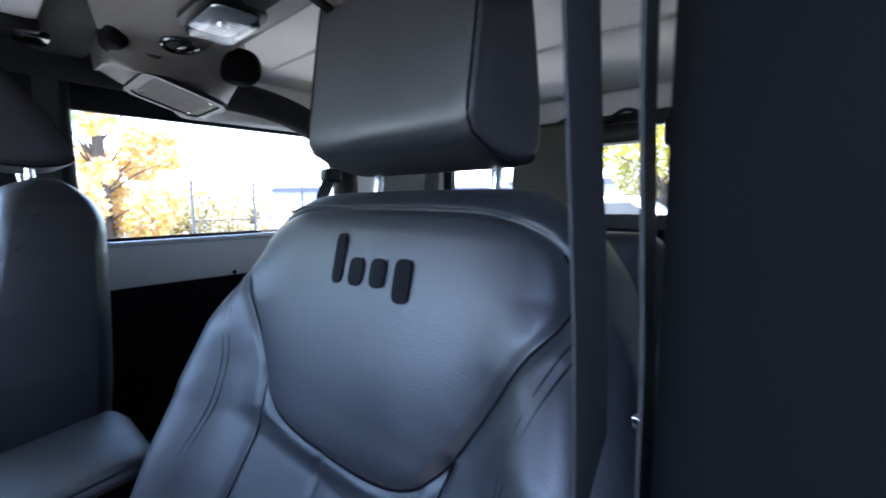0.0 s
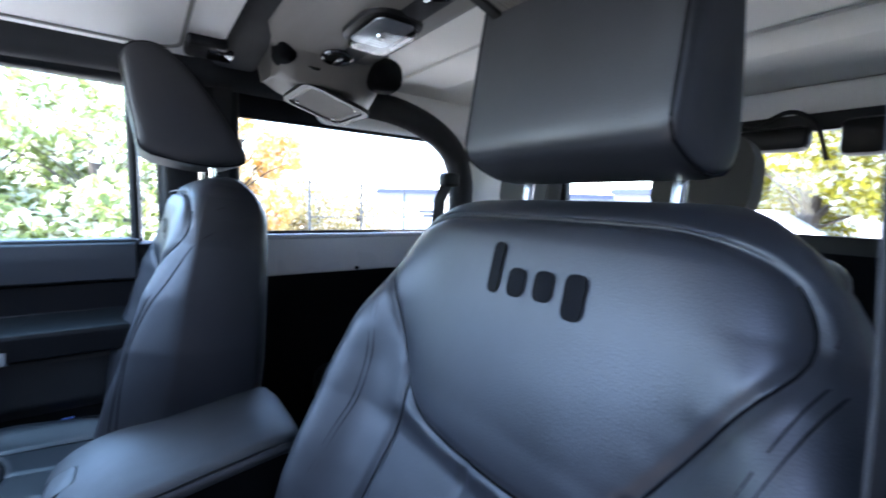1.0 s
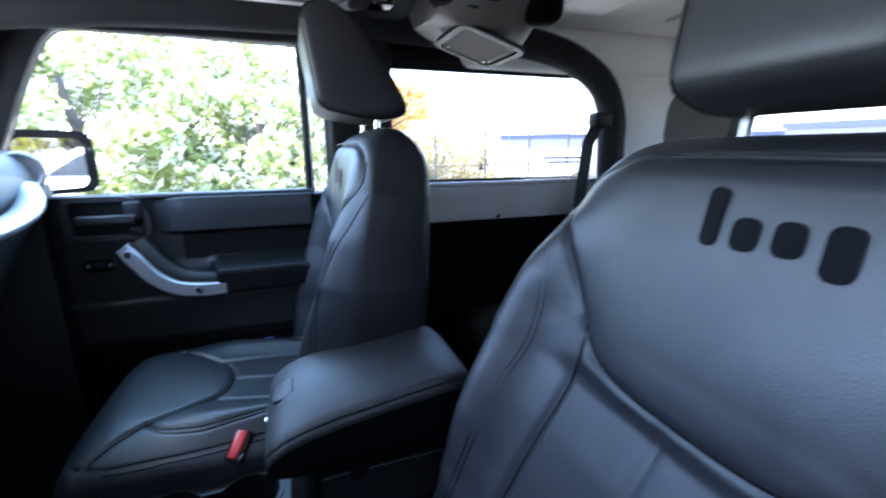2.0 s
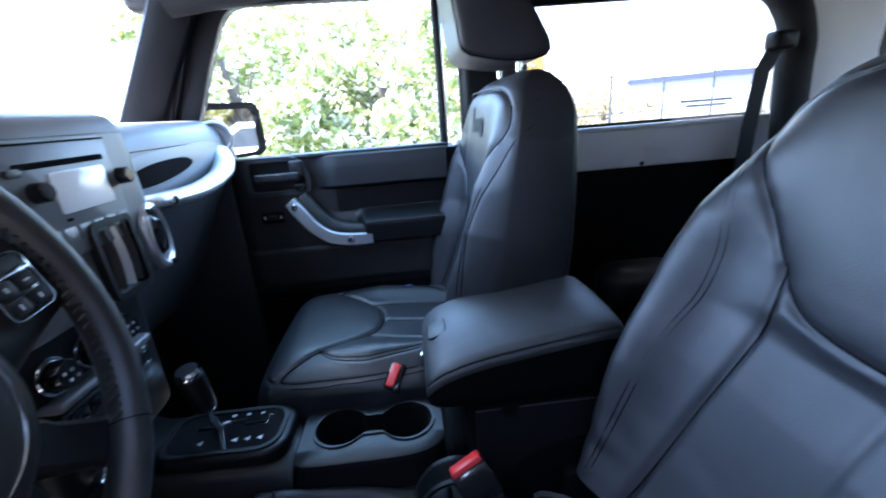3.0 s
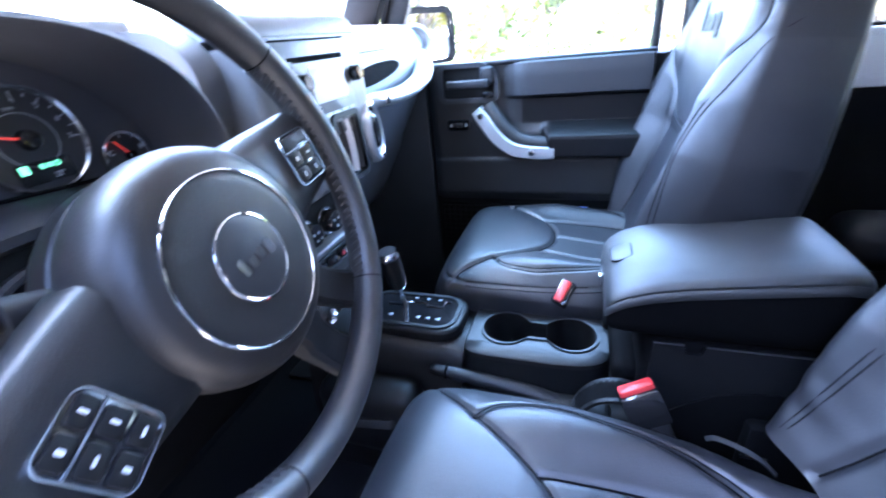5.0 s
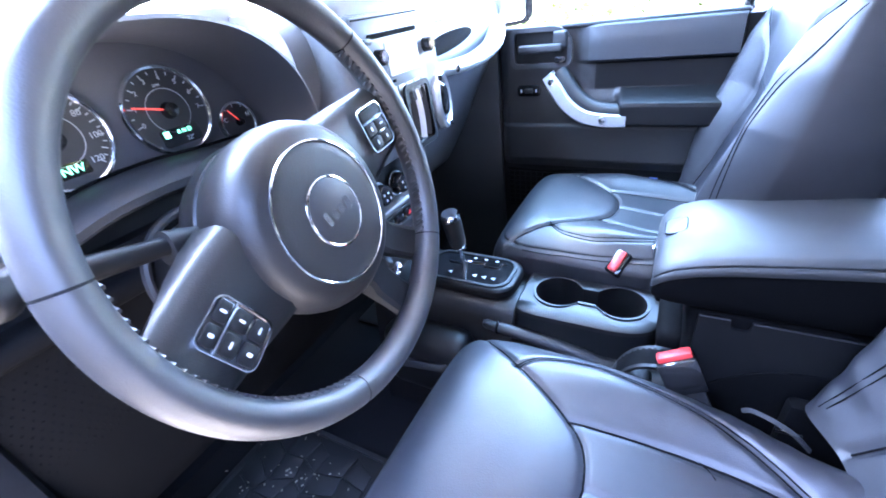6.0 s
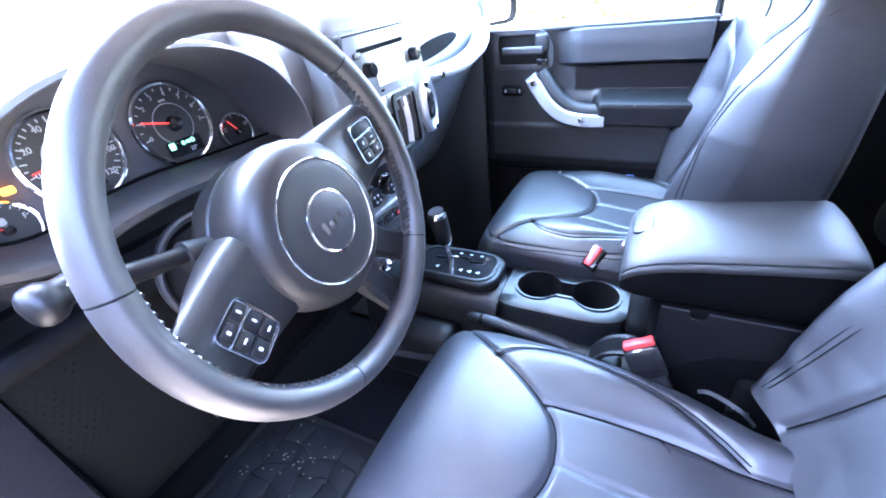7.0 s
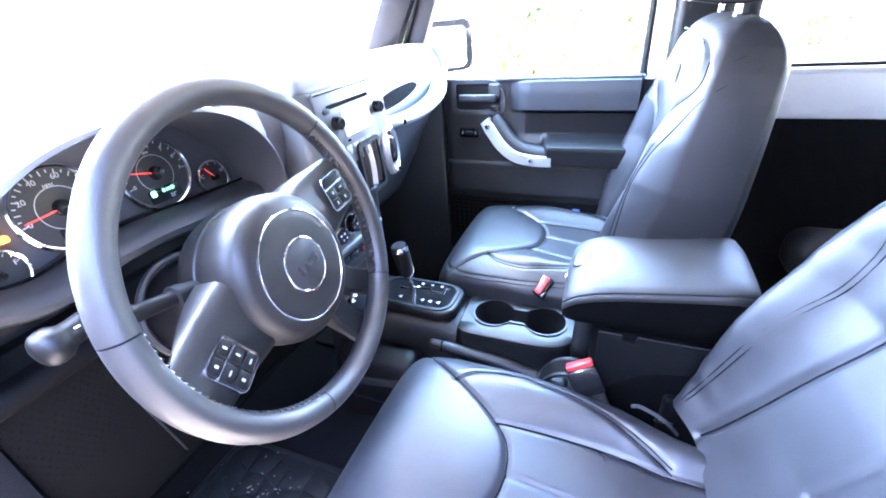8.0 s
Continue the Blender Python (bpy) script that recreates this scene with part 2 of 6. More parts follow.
# floor pan with its tunnel, and the two front footwells
b = rbox((0, -0.12, 0.385), (1.50, 2.86, 0.03), 0.01)
floor = tagged(link("floor", b, CARPET), "black carpeted floor pan of the cabin", "floor", kind="structure")
firewall = tagged(link("firewall", rbox((0, 1.28, 0.85), (1.46, 0.05, 0.95), 0.01), CARPET), "black carpeted firewall below the dashboard", "firewall", kind="structure")

# right tub side: black lower wall, white painted rail on top
tub = thing("tub_side", "white painted tub rail over black inner side wall", "body side", kind="structure")
part("inner_panel", rbox((0.735, -0.67, 0.78), (0.06, 1.62, 0.78), 0.01), CARPET, tub)
rail = rbox((0.735, -0.70, 1.228), (0.075, 1.62, 0.136), 0.012)
rail = rbox((0.737, -0.70, 1.288), (0.095, 1.62, 0.016), 0.006, bm=rail)
rail_ob = part("rail", rail, WHITE, tub, "white painted steel rail")
for yy in (-0.483, -1.05):
    part("clip", lathe([(0.001, 0), (0.007, 0), (0.006, 0.004), (0.001, 0.005)], 12, axes((0.697, yy, 1.172), (0, 1, 0), (0, 0, 1)) @ pose(0, 0, 0, 180)), GLOSS, tub)
# left tub side behind the open door, and its sill
tub2 = thing("tub_side", "white painted tub rail over black inner side wall", "body side", kind="structure")
part("inner_panel", rbox((-0.735, -0.95, 0.78), (0.06, 1.30, 0.78), 0.01), CARPET, tub2)
part("rail", rbox((-0.735, -0.95, 1.228), (0.075, 1.30, 0.136), 0.012), WHITE, tub2)
part("sill", rbox((-0.735, 0.45, 0.44), (0.09, 1.70, 0.12), 0.02), PLASTIC, tub2, "black sill cover below the open door")
part("cowl_side", rbox((-0.722, 1.105, 0.85), (0.094, 0.63, 0.95), 0.015), CARPET, tub2)
part("cowl_side", rbox((0.722, 1.105, 0.85), (0.094, 0.63, 0.95), 0.015), DOORSKIN, tub)

# tailgate wall with its glass
gate = thing("tailgate", "off-white rear wall with wide black-framed glass", "tailgate", kind="structure")
YB = -1.50
part("lower_wall", rbox((0, YB - 0.02, 0.86), (1.46, 0.06, 0.92), 0.01), CARPET, gate)
part("corner", rbox((0.68, YB - 0.02, 1.55), (0.12, 0.06, 0.5), 0.02), LINER, gate)
part("corner", rbox((-0.68, YB - 0.02, 1.55), (0.12, 0.06, 0.5), 0.02), LINER, gate)
part("header", rbox((0, YB - 0.02, 1.735), (1.46, 0.07, 0.11), 0.02), LINER, gate)
part("window_frame", frame_plate(rrect(1.26, 0.40, 0.06, 6), rrect(1.16, 0.30, 0.05, 6), 0.03, axes((0, YB + 0.04, 1.50), (1, 0, 0), (0, 0, 1))), PLASTIC, gate, "black rear window frame")
pane = part("pane", plate(rrect(1.18, 0.32, 0.05, 6), 0.004, 0, axes((0, YB + 0.02, 1.50), (1, 0, 0), (0, 0, 1))), GLASS, gate)
pane.visible_shadow = False
part("wiper_motor", rbox((-0.19, YB + 0.075, 1.625), (0.20, 0.07, 0.07), 0.02), PLASTIC, gate)
part("hinge", rbox((-0.40, YB + 0.06, 1.62), (0.10, 0.06, 0.10), 0.02), PLASTIC, gate)
part("cable", tube(smooth_path([(0.02, YB + 0.07, 1.69), (-0.06, YB + 0.10, 1.70), (-0.15, YB + 0.08, 1.675), (-0.24, YB + 0.10, 1.70), (-0.30, YB + 0.09, 1.66), (-0.33, YB + 0.08, 1.56)]), 0.007, 6), RUBBER, gate)

# hardtop: rear roof shell, side pieces round the rear side windows, roof sides
top = thing("hardtop", "off-white moulded hardtop with ribbed ceiling", "roof", kind="structure")
shell = rbox((0, -0.94, 1.815), (1.46, 1.22, 0.05), 0.02)
for yy in (-0.62, -1.02):
    shell = rbox((0, yy, 1.788), (1.0, 0.16, 0.014), 0.006, bm=shell)
part("ceiling_shell", shell, LINER, top)
part("roof_edge", rbox((0.69, -0.93, 1.725), (0.10, 1.20, 0.15), 0.04, 4), LINER, top)
part("roof_edge", rbox((-0.69, -0.93, 1.725), (0.10, 1.20, 0.15), 0.04, 4), LINER, top)
part("rear_pillar", rbox((0.70, -1.20, 1.48), (0.08, 0.62, 0.40), 0.04, 4), LINER, top)
part("rear_pillar", rbox((-0.70, -1.20, 1.48), (0.08, 0.62, 0.40), 0.04, 4), LINER, top)

# front roof panels
for cx, nm in ((0.26, "right"), (-0.26, "left")):
    rp = thing("roof_panel", "off-white lift-out front roof panel with black latch", "roof panel", "front roof panels", "structure")
    slab = plate(rrect(0.515, 0.79, 0.07, 6), 0.045, 0.016, pose(cx, 0.365, 1.775, 180, 0, 0), seg=3)
    part("panel", slab, LINER, rp)
    part("recess", frame_plate(rrect(0.41, 0.66, 0.06, 6), rrect(0.395, 0.645, 0.055, 6), 0.006, pose(cx, 0.375, 1.732, 180, 0, 0)), TAUPE, rp)
    lx = cx + (0.12 if cx > 0 else -0.12)
    lt = part("latch", rbox((lx, 0.006, 1.722), (0.10, 0.075, 0.024), 0.008, 3), PLASTIC, rp, "black roof latch")
    part("latch_lever", rbox((lx, -0.020, 1.712), (0.060, 0.050, 0.014), 0.005, 2), GLOSS, lt)
part("outer_skin", rbox((0, 0.33, 1.835), (1.46, 1.3, 0.02), 0.005), WHITE, top)
part("drip_rail", rbox((-0.755, 0.35, 1.785), (0.07, 1.5, 0.03), 0.008), WHITE, top)
part("drip_rail", rbox((0.755, 0.35, 1.785), (0.07, 1.5, 0.03), 0.008), WHITE, top)
part("front_header", rbox((0, 0.80, 1.765), (1.40, 0.10, 0.09), 0.03, 3), PLASTIC, top)

# padded sport bar: side rails, hoop uprights, cross bar
bar = thing("sport_bar", "black padded roll bar round the cabin", "roll bar", kind="structure")
for s in (1, -1):
    part("side_rail", tube(smooth_path([(0.62 * s, 0.82, 1.70), (0.635 * s, 0.5, 1.735), (0.64 * s, 0.1, 1.745), (0.64 * s, -0.35, 1.735), (0.64 * s, -0.62, 1.715), (0.64 * s, -0.80, 1.645), (0.64 * s, -0.885, 1.53), (0.64 * s, -0.90, 1.35), (0.62 * s, -0.93, 0.8)], 6), 0.047, 12), PAD, bar)
part("cross_bar", tube([(-0.64, -0.23, 1.745), (0.64, -0.23, 1.745)], 0.05, 14), PAD, bar)
part("header_pad", rbox((0, -0.085, 1.775), (1.30, 0.115, 0.06), 0.025, 3), PAD, bar)
part("pillar_right", rbox((0.675, -0.005, 1.30), (0.075, 0.20, 0.90), 0.03, 3), PLASTIC, bar, "black door pillar trim")
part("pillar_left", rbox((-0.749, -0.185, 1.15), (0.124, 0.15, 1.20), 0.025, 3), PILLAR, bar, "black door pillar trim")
part("door_header", rbox((0.685, 0.45, 1.725), (0.07, 1.00, 0.085), 0.025, 3), PLASTIC, bar)
part("door_header", rbox((-0.715, 0.45, 1.735), (0.07, 1.00, 0.085), 0.025, 3), PLASTIC, bar)

# rear side windows
for s in (1, -1):
    w = tagged(link("window", rbox((0.722 * s, -0.50 if s > 0 else -0.60, 1.46), (0.005, 0.86 if s > 0 else 0.66, 0.40), 0), GLASS), "clear fixed rear side window", "window", "rear side windows", "structure")
    w.visible_shadow = False
for s in (1, -1):
    part("window_header", rbox((0.703 * s, -0.46, 1.685), (0.03, 0.78, 0.092), 0.012, 3), PLASTIC, top, "black trim over the rear side window")
part("window_seal", tube([(0.715, -0.10, 1.30), (0.715, -0.84, 1.30)], 0.006, 6), RUBBER, tub)

# windscreen with its frame
wf = thing("windscreen", "clear windscreen in a dark grey folding frame", "windscreen", kind="structure")
A0, A1 = Vector((0, 1.055, 1.37)), Vector((0, 0.835, 1.73))
for s in (1, -1):
    p0, p1 = A0 + Vector((0.665 * s, -0.045, 0)), A1 + Vector((0.655 * s, -0.03, 0))
    part("pillar", loft([[p + Vector((dx * s, dy, 0)) for dx, dy in ((-0.035, 0.0), (-0.035, 0.04), (-0.02, 0.055), (0.045, 0.055), (0.055, 0.04), (0.055, -0.04), (0.04, -0.055), (-0.005, -0.055))] for p in (p0, (p0 + p1) / 2, p1)]), PLASTIC, wf)
    for k in (0.55, 0.72, 0.9):
        q = p0.lerp(p1, k)
        part("bolt", lathe([(0.001, 0), (0.009, 0), (0.007, 0.005), (0.001, 0.006)], 12, axes((q.x - 0.034 * s, q.y + 0.01, q.z), (0, 1, 0), (0, 0, s))), GLOSS, wf)
b = bmesh.new()
b.faces.new([b.verts.new(p) for p in ((-0.64, A0.y, A0.z), (0.64, A0.y, A0.z), (0.63, A1.y, A1.z), (-0.63, A1.y, A1.z))])
bmesh.ops.solidify(b, geom=list(b.faces), thickness=0.005)
g = part("pane", b, GLASS, wf, smooth=False)
g.visible_shadow = False
part("inner_mirror_stem", tube([(0, 0.87, 1.69), (0, 0.80, 1.66)], 0.01, 8), GLOSS, wf)
part("inner_mirror", rbox((0, 0.785, 1.645), (0.24, 0.03, 0.065), 0.02, 3), GLOSS, wf)
part("cowl", rbox((0, 1.13, 1.33), (1.40, 0.20, 0.05), 0.02), PLASTIC, wf)
hood = thing("hood", "white engine hood beyond the windscreen", "hood")
part("hood_panel", rbox((0, 1.85, 1.19), (1.30, 1.30, 0.10), 0.04, 3), WHITE, hood)


# ---- passenger door ----
def on_wall(outline, depth, r=0.003, x=0.68, seg=2):
    """A slab on the door's inner face, from (y, z) pairs, standing out towards the cabin."""
    return plate(outline, depth, r, Matrix(((0, 0, -1, x), (1, 0, 0, 0), (0, 1, 0, 0), (0, 0, 0, 1))), seg=seg)


# ---- padded sheets ----
def seg_dist(P, Q, line):
    """The distance of points (P, Q) from a polyline."""
    d = np.full(P.shape, 9.0)
    for (a, b), (c, e) in zip(line, line[1:]):
        ux, uy = c - a, e - b
        t = np.clip(((P - a) * ux + (Q - b) * uy) / (ux * ux + uy * uy), 0, 1)
        d = np.minimum(d, np.hypot(P - a - t * ux, Q - b - t * uy))
    return d


def spline2(pts, n=5):
    return [(p.x, p.y) for p in smooth_path([(x, y, 0) for x, y in pts], n)]


def inside(P, Q, poly):
    r = np.zeros(P.shape, bool)
    for (a, b), (c, e) in zip(poly, poly[1:] + poly[:1]):
        hit = ((b > Q) != (e > Q)) & (P < (c - a) * (Q - b) / (e - b + 1e-12) + a)
        r ^= hit
    return r


def sheet_parts(co, region, names, parent, closed):
    """Cuts a grid of places into one mesh per region number; closed: the columns run round."""
    nv, nu = region.shape
    obs = []
    verts = co.reshape(-1, 3)
    du = np.roll(co, -1, 1) - np.roll(co, 1, 1)
    nrm = np.cross(du, np.gradient(co, axis=0)).reshape(-1, 3)
    nrm /= np.maximum(np.linalg.norm(nrm, axis=1), 1e-12)[:, None]
    ncol = co.shape[1]
    for k, (name, material, label) in enumerate(names):
        faces = []
        for j, i in zip(*np.where(region == k)):
            i2 = (i + 1) % ncol
            faces.append((j * ncol + i, j * ncol + i2, (j + 1) * ncol + i2, (j + 1) * ncol + i))
        if not faces:
            continue
        used = sorted({v for f in faces for v in f})
        num = {v: n for n, v in enumerate(used)}
        me = bpy.data.meshes.new(name)
        me.from_pydata([tuple(verts[v]) for v in used], [], [tuple(num[v] for v in f) for f in faces])
        me.materials.append(material)
        me.polygons.foreach_set("use_smooth", [True] * len(me.polygons))
        me.normals_split_custom_set_from_vertices([tuple(nrm[v]) for v in used])
        ob = new(name, me)
        ob.parent = parent
        if label:
            ob["label"] = label
        obs.append(ob)
    return obs


def ease(x, lo, hi):
    t = np.clip((x - lo) / (hi - lo), 0, 1)
    return t * t * (3 - 2 * t)


def door_skin(d):
    """The moulded inner skin as a relief over (y, z), standing out from x 0.69 towards the cabin."""
    z = np.concatenate([np.linspace(0.862, 1.000, 24), np.linspace(1.003, 1.125, 62), np.linspace(1.128, 1.165, 10), np.linspace(1.168, 1.205, 26), np.linspace(1.208, 1.289, 26)])
    y = np.linspace(0.145, 0.784, 150)
    Z, Y = np.meshgrid(z, y, indexing="ij")
    rear = 1 - ease(Y, 0.470, 0.555)                              # the sculpted rear field
    pad = ease(Z, 1.178, 1.192) * rear                            # padded upper panel
    h = 0.016 + 0.013 * pad * (1 - 0.5 * ease(Z, 1.24, 1.29)) - 0.010 * rear * (1 - ease(Z, 1.178, 1.192)) * ease(Z, 1.075, 1.115)
    h = h - 0.010 * np.exp(-((Y - 0.545) / 0.030) ** 2) * ease(Z, 1.06, 1.12)   # soft hollow ahead of the pad
    arm = (1 - ease(Y, 0.405, 0.440)) * ease(Z, 1.006, 1.020)
    ledge = np.interp(Z, [1.070, 1.080, 1.100, 1.112], [1.0, 0.94, 0.30, 0.0])
    h = h + 0.052 * arm * ledge
    h = h + 0.007 * (1 - ease(Z, 0.995, 1.010))                   # fuller lower panel
    h = h - 0.014 * (1 - ease(Z, 0.862, 0.895)) - 0.008 * ease(Y, 0.755, 0.784) - 0.012 * ease(Z, 1.278, 1.289)
    co = np.stack([0.692 - h, Y, Z], -1)
    Yc, Zc = (Y[:-1] + Y[1:]) / 2, (Z[:-1] + Z[1:]) / 2
    reg = np.zeros(Yc.shape, int)
    reg[(Yc < 0.51) & (Zc > 1.185)] = 1
    reg[(Yc < 0.49) & (Zc > 1.106) & (Zc <= 1.185)] = 2
    reg[(Yc < 0.43) & (Zc > 1.010) & (Zc <= 1.106)] = 3
    reg[:, -1] = -1
    sheet_parts(co, reg, [("trim_panel", DOORSKIN, "charcoal moulded trim panel"), ("upper_pad", DOORPAD, "dark grey padded upper panel"), ("middle_panel", PLASTIC, ""), ("armrest", PLASTIC, "black armrest with a ledge")], d, False)


def passenger_door():
    d = thing("passenger_door", "closed passenger door with black trim and silver pull", "car door")
    part("door_shell", rbox((0.725, 0.46, 0.88), (0.07, 0.74, 0.80), 0.015), PLASTIC, d)
    door_skin(d)
    part("belt_cap", rbox((0.707, 0.47, BELT - 0.004), (0.066, 0.66, 0.014), 0.006, 3), DOORSKIN, d)
    # silver pull with two screws
    spine = smooth_path([(0.652, 0.626, 1.158), (0.642, 0.597, 1.121), (0.634, 0.562, 1.077), (0.632, 0.515, 1.043), (0.632, 0.455, 1.031), (0.634, 0.392, 1.029)], 5)
    rings = []
    for i, p in enumerate(spine):
        t = i / (len(spine) - 1)
        a = (spine[min(i + 1, len(spine) - 1)] - spine[max(i - 1, 0)]).normalized()
        q = Vector((-1, 0, 0)).cross(a).normalized()
        w = interp(t, (0, 0.15, 0.5, 0.85, 1), (0.017, 0.021, 0.020, 0.020, 0.018))
        rings.append([p + q * c * w + Vector((-1, 0, 0)) * h for c, h in ((-1, -0.02), (-1, 0.004), (-0.8, 0.010), (0.8, 0.010), (1, 0.004), (1, -0.02))])
    pull = part("pull_handle", loft(rings), SILVER, d, "satin silver pull handle")
    part("pull_backing", tube([p + Vector((0.020, -0.022, 0.022)) for p in spine[2:]], 0.023, 12), DOORSKIN, d)
    for y, z, x in ((0.611, 1.141, 0.636), (0.457, 1.032, 0.621)):
        part("screw", lathe([(0.001, 0.004), (0.009, 0.003), (0.0105, 0.0), (0.0105, -0.004), (0.001, -0.004)], 16, axes((x, y, z), (0, 1, 0), (0, 0, 1)) @ pose(0, 0, 0, 180)), STEEL, pull)
        part("screw_socket", lathe([(0.001, 0.001), (0.0026, 0.001), (0.0026, 0.0), (0.001, 0.0)], 6, axes((x - 0.0045, y, z), (0, 1, 0), (0, 0, 1)) @ pose(0, 0, 0, 180)), GLOSS, pull)
    # latch release in its recessed bezel
    def bez(k, g):
        pts = []
        for cy_, cz_, r_, a0 in ((0.745 - g, 1.290 - g, 0.022, 0), (0.558 + g, 1.290 - g, 0.062, 90), (0.558 + g, 1.176 + g, 0.024, 180), (0.745 - g, 1.176 + g, 0.022, 270)):
            r_ = max(0.006, r_ - g * 0.8)
            sy, sz = (1 if cy_ > 0.65 else -1), (1 if cz_ > 1.23 else -1)
            pts += [(cy_ - sy * r_ + r_ * math.cos(radians(a0 + 90 * i / k)), cz_ - sz * r_ + r_ * math.sin(radians(a0 + 90 * i / k))) for i in range(k + 1)]
        return pts
    out, inn = bez(7, 0.0), bez(7, 0.014)
    Mw = Matrix(((0, 0, -1, 0.680), (1, 0, 0, 0), (0, 1, 0, 0), (0, 0, 0, 1)))
    part("handle_bezel", frame_plate(out, inn, 0.016, Mw), DOORPAD, d)
    part("recess", on_wall(inn, 0.004, 0, 0.678), PLASTIC, d)
    part("release_lever", rbox((0.655, 0.650, 1.232), (0.014, 0.130, 0.024), 0.006, 3), DOORPAD, d)
    part("lever_root", rbox((0.664, 0.592, 1.252), (0.016, 0.042, 0.050), 0.008, 3), DOORSKIN, d)
    part("lock_slider", rbox((0.660, 0.59, 1.199), (0.012, 0.032, 0.018), 0.003), GLOSS, d)
    # mirror switch
    sw = part("switch_plate", on_wall(rrect(0.075, 0.034, 0.010, 4, 0.690, 1.110), 0.006, 0.002, 0.678), GLOSS, d)
    part("rocker", rbox((0.671, 0.690, 1.110), (0.008, 0.030, 0.014), 0.004), PLASTIC2, sw)
    for yy in (0.714, 0.666):
        part("icon", rbox((0.6715, yy, 1.110), (0.002, 0.004, 0.009), 0), MARK, sw)
    # net pocket below
    part("pocket_frame", on_wall([(0.50, 0.70), (0.775, 0.70), (0.775, 0.845), (0.66, 0.84), (0.50, 0.85)], 0.006, 0.003, 0.690), CARPET, d)
    net = bmesh.new()
    for i in range(14):
        net = rbox((0.682, 0.51 + 0.02 * i, 0.77), (0.002, 0.003, 0.13), 0, bm=net)
    for i in range(8):
        net = rbox((0.682, 0.64, 0.71 + 0.018 * i), (0.002, 0.27, 0.003), 0, bm=net)
    part("net_pocket", net, PLASTIC, d, "black net door pocket")
    # window frame and glass
    edge = spline2([(0.905, BELT - 0.01), (0.870, 1.365), (0.832, 1.448), (0.790, 1.545), (0.748, 1.628), (0.722, 1.668), (0.690, 1.688), (0.62, 1.692), (0.40, 1.690), (0.150, 1.686)], 4)
    rim = spline2([(0.985, BELT - 0.01), (0.940, 1.375), (0.898, 1.462), (0.856, 1.560), (0.812, 1.660), (0.780, 1.712), (0.735, 1.738), (0.62, 1.742), (0.40, 1.740), (0.150, 1.736)], 4)
    fr = [(0.145, BELT - 0.01)] + edge
    rows = [[(x, y, z) for y, z in line] for x, line in ((0.735, edge), (0.702, edge), (0.694, [((p[0] + q[0]) / 2, (p[1] + q[1]) / 2) for p, q in zip(edge, rim)]), (0.702, rim), (0.735, rim))]
    part("window_frame", loft(rows, False, wrap=False), PLASTIC, d, "black window frame")
    part("window_frame", tube([(0.715, 0.145, 1.69), (0.715, 0.145, BELT)], 0.012, 8), PLASTIC, d)
    part("frame_seal", tube([(0.690, y - 0.004, z - 0.004) for y, z in rim], 0.006, 6), PLASTIC2, d, "grey rubber seal along the frame")
    gl = part("pane", on_wall(fr, 0.004, 0, 0.722), GLASS, d)
    gl.visible_shadow = False
    part("seal_strip", rbox((0.735, 0.135, 1.48), (0.012, 0.012, 0.40), 0.003), STEEL, d, "bright metal seal strip")
    return d


passenger_door()


def side_mirror():
    m = thing("side_mirror", "black door mirror housing seen through the window", "mirror")
    M = axes((0.975, 0.866, 1.370), (0.83, -0.55, 0), (0, 0, 1))

    def put(nm, c, size, r, material):
        bx = rbox(c, size, r, 4)
        bmesh.ops.transform(bx, matrix=M, verts=bx.verts)
        part(nm, bx, material, m)
    put("housing", (0, 0, -0.042), (0.235, 0.188, 0.080), 0.034, PLASTIC)
    part("housing_rim", frame_plate(rrect(0.235, 0.188, 0.040, 8), rrect(0.196, 0.152, 0.028, 8, -0.006, -0.004), 0.020, M @ Matrix.Translation((0, 0, -0.012))), KNEE, m)
    part("mirror_glass", plate(rrect(0.197, 0.153, 0.028, 8, -0.006, -0.004), 0.003, 0, M @ Matrix.Translation((0, 0, -0.001))), MIRRORMAT, m, "bright mirror glass")
    part("arm", tube([(0.73, 0.92, 1.31), (0.90, 0.92, 1.33)], 0.02, 8), PLASTIC, m)


side_mirror()


# ---- seat shapes ----
SHIELD = spline2([(0, .283), (.10, .282), (.155, .279), (.205, .262), (.238, .232), (.248, .192), (.224, .15), (.194, .10), (.163, .052), (.128, .016), (.075, .001), (0, -.002)], 4)
SHIELD_LOOP = SHIELD + [(-x, y) for x, y in SHIELD[::-1]][1:-1]
BACK_SEAMS = [spline2([(.163, .052), (.155, 0), (.158, -.08), (.168, -.18), (.175, -.33)], 4)]
# sewn lines over the shoulder and down the bolster: across, up, out of the face
RUN = [(.234, .255, -.130), (.253, .240, -.098), (.266, .215, -.061), (.274, .188, -.025), (.269, .162, -.010), (.266, .131, .005), (.263, .100, .021), (.256, .067, .037), (.252, .029, .049), (.251, -.024, .058), (.257, -.084, .063), (.258, -.19, .072), (.250, -.32, .06)]
YOKE = [(.212, .279, -.126), (.233, .267, -.092), (.250, .247, -.053), (.256, .227, -.027), (.257, .205, -.016)]


def soften(a, times=1):
    """Evens out a relief: the columns run round, the rows end."""
    for _ in range(times):
        a = (np.roll(a, 1, 1) + 2 * a + np.roll(a, -1, 1)) / 4
        p = np.concatenate([a[:1], a, a[-1:]])
        a = (p[:-2] + 2 * a + p[2:]) / 4
    return a


def settle(d2, co, s):
    """The place on a sheet nearest to a point, given all squared distances to it."""
    k = np.exp(-(d2 - d2.min()) / (2 * s * s))
    return tuple((co * k[..., None]).sum((0, 1)) / k.sum())


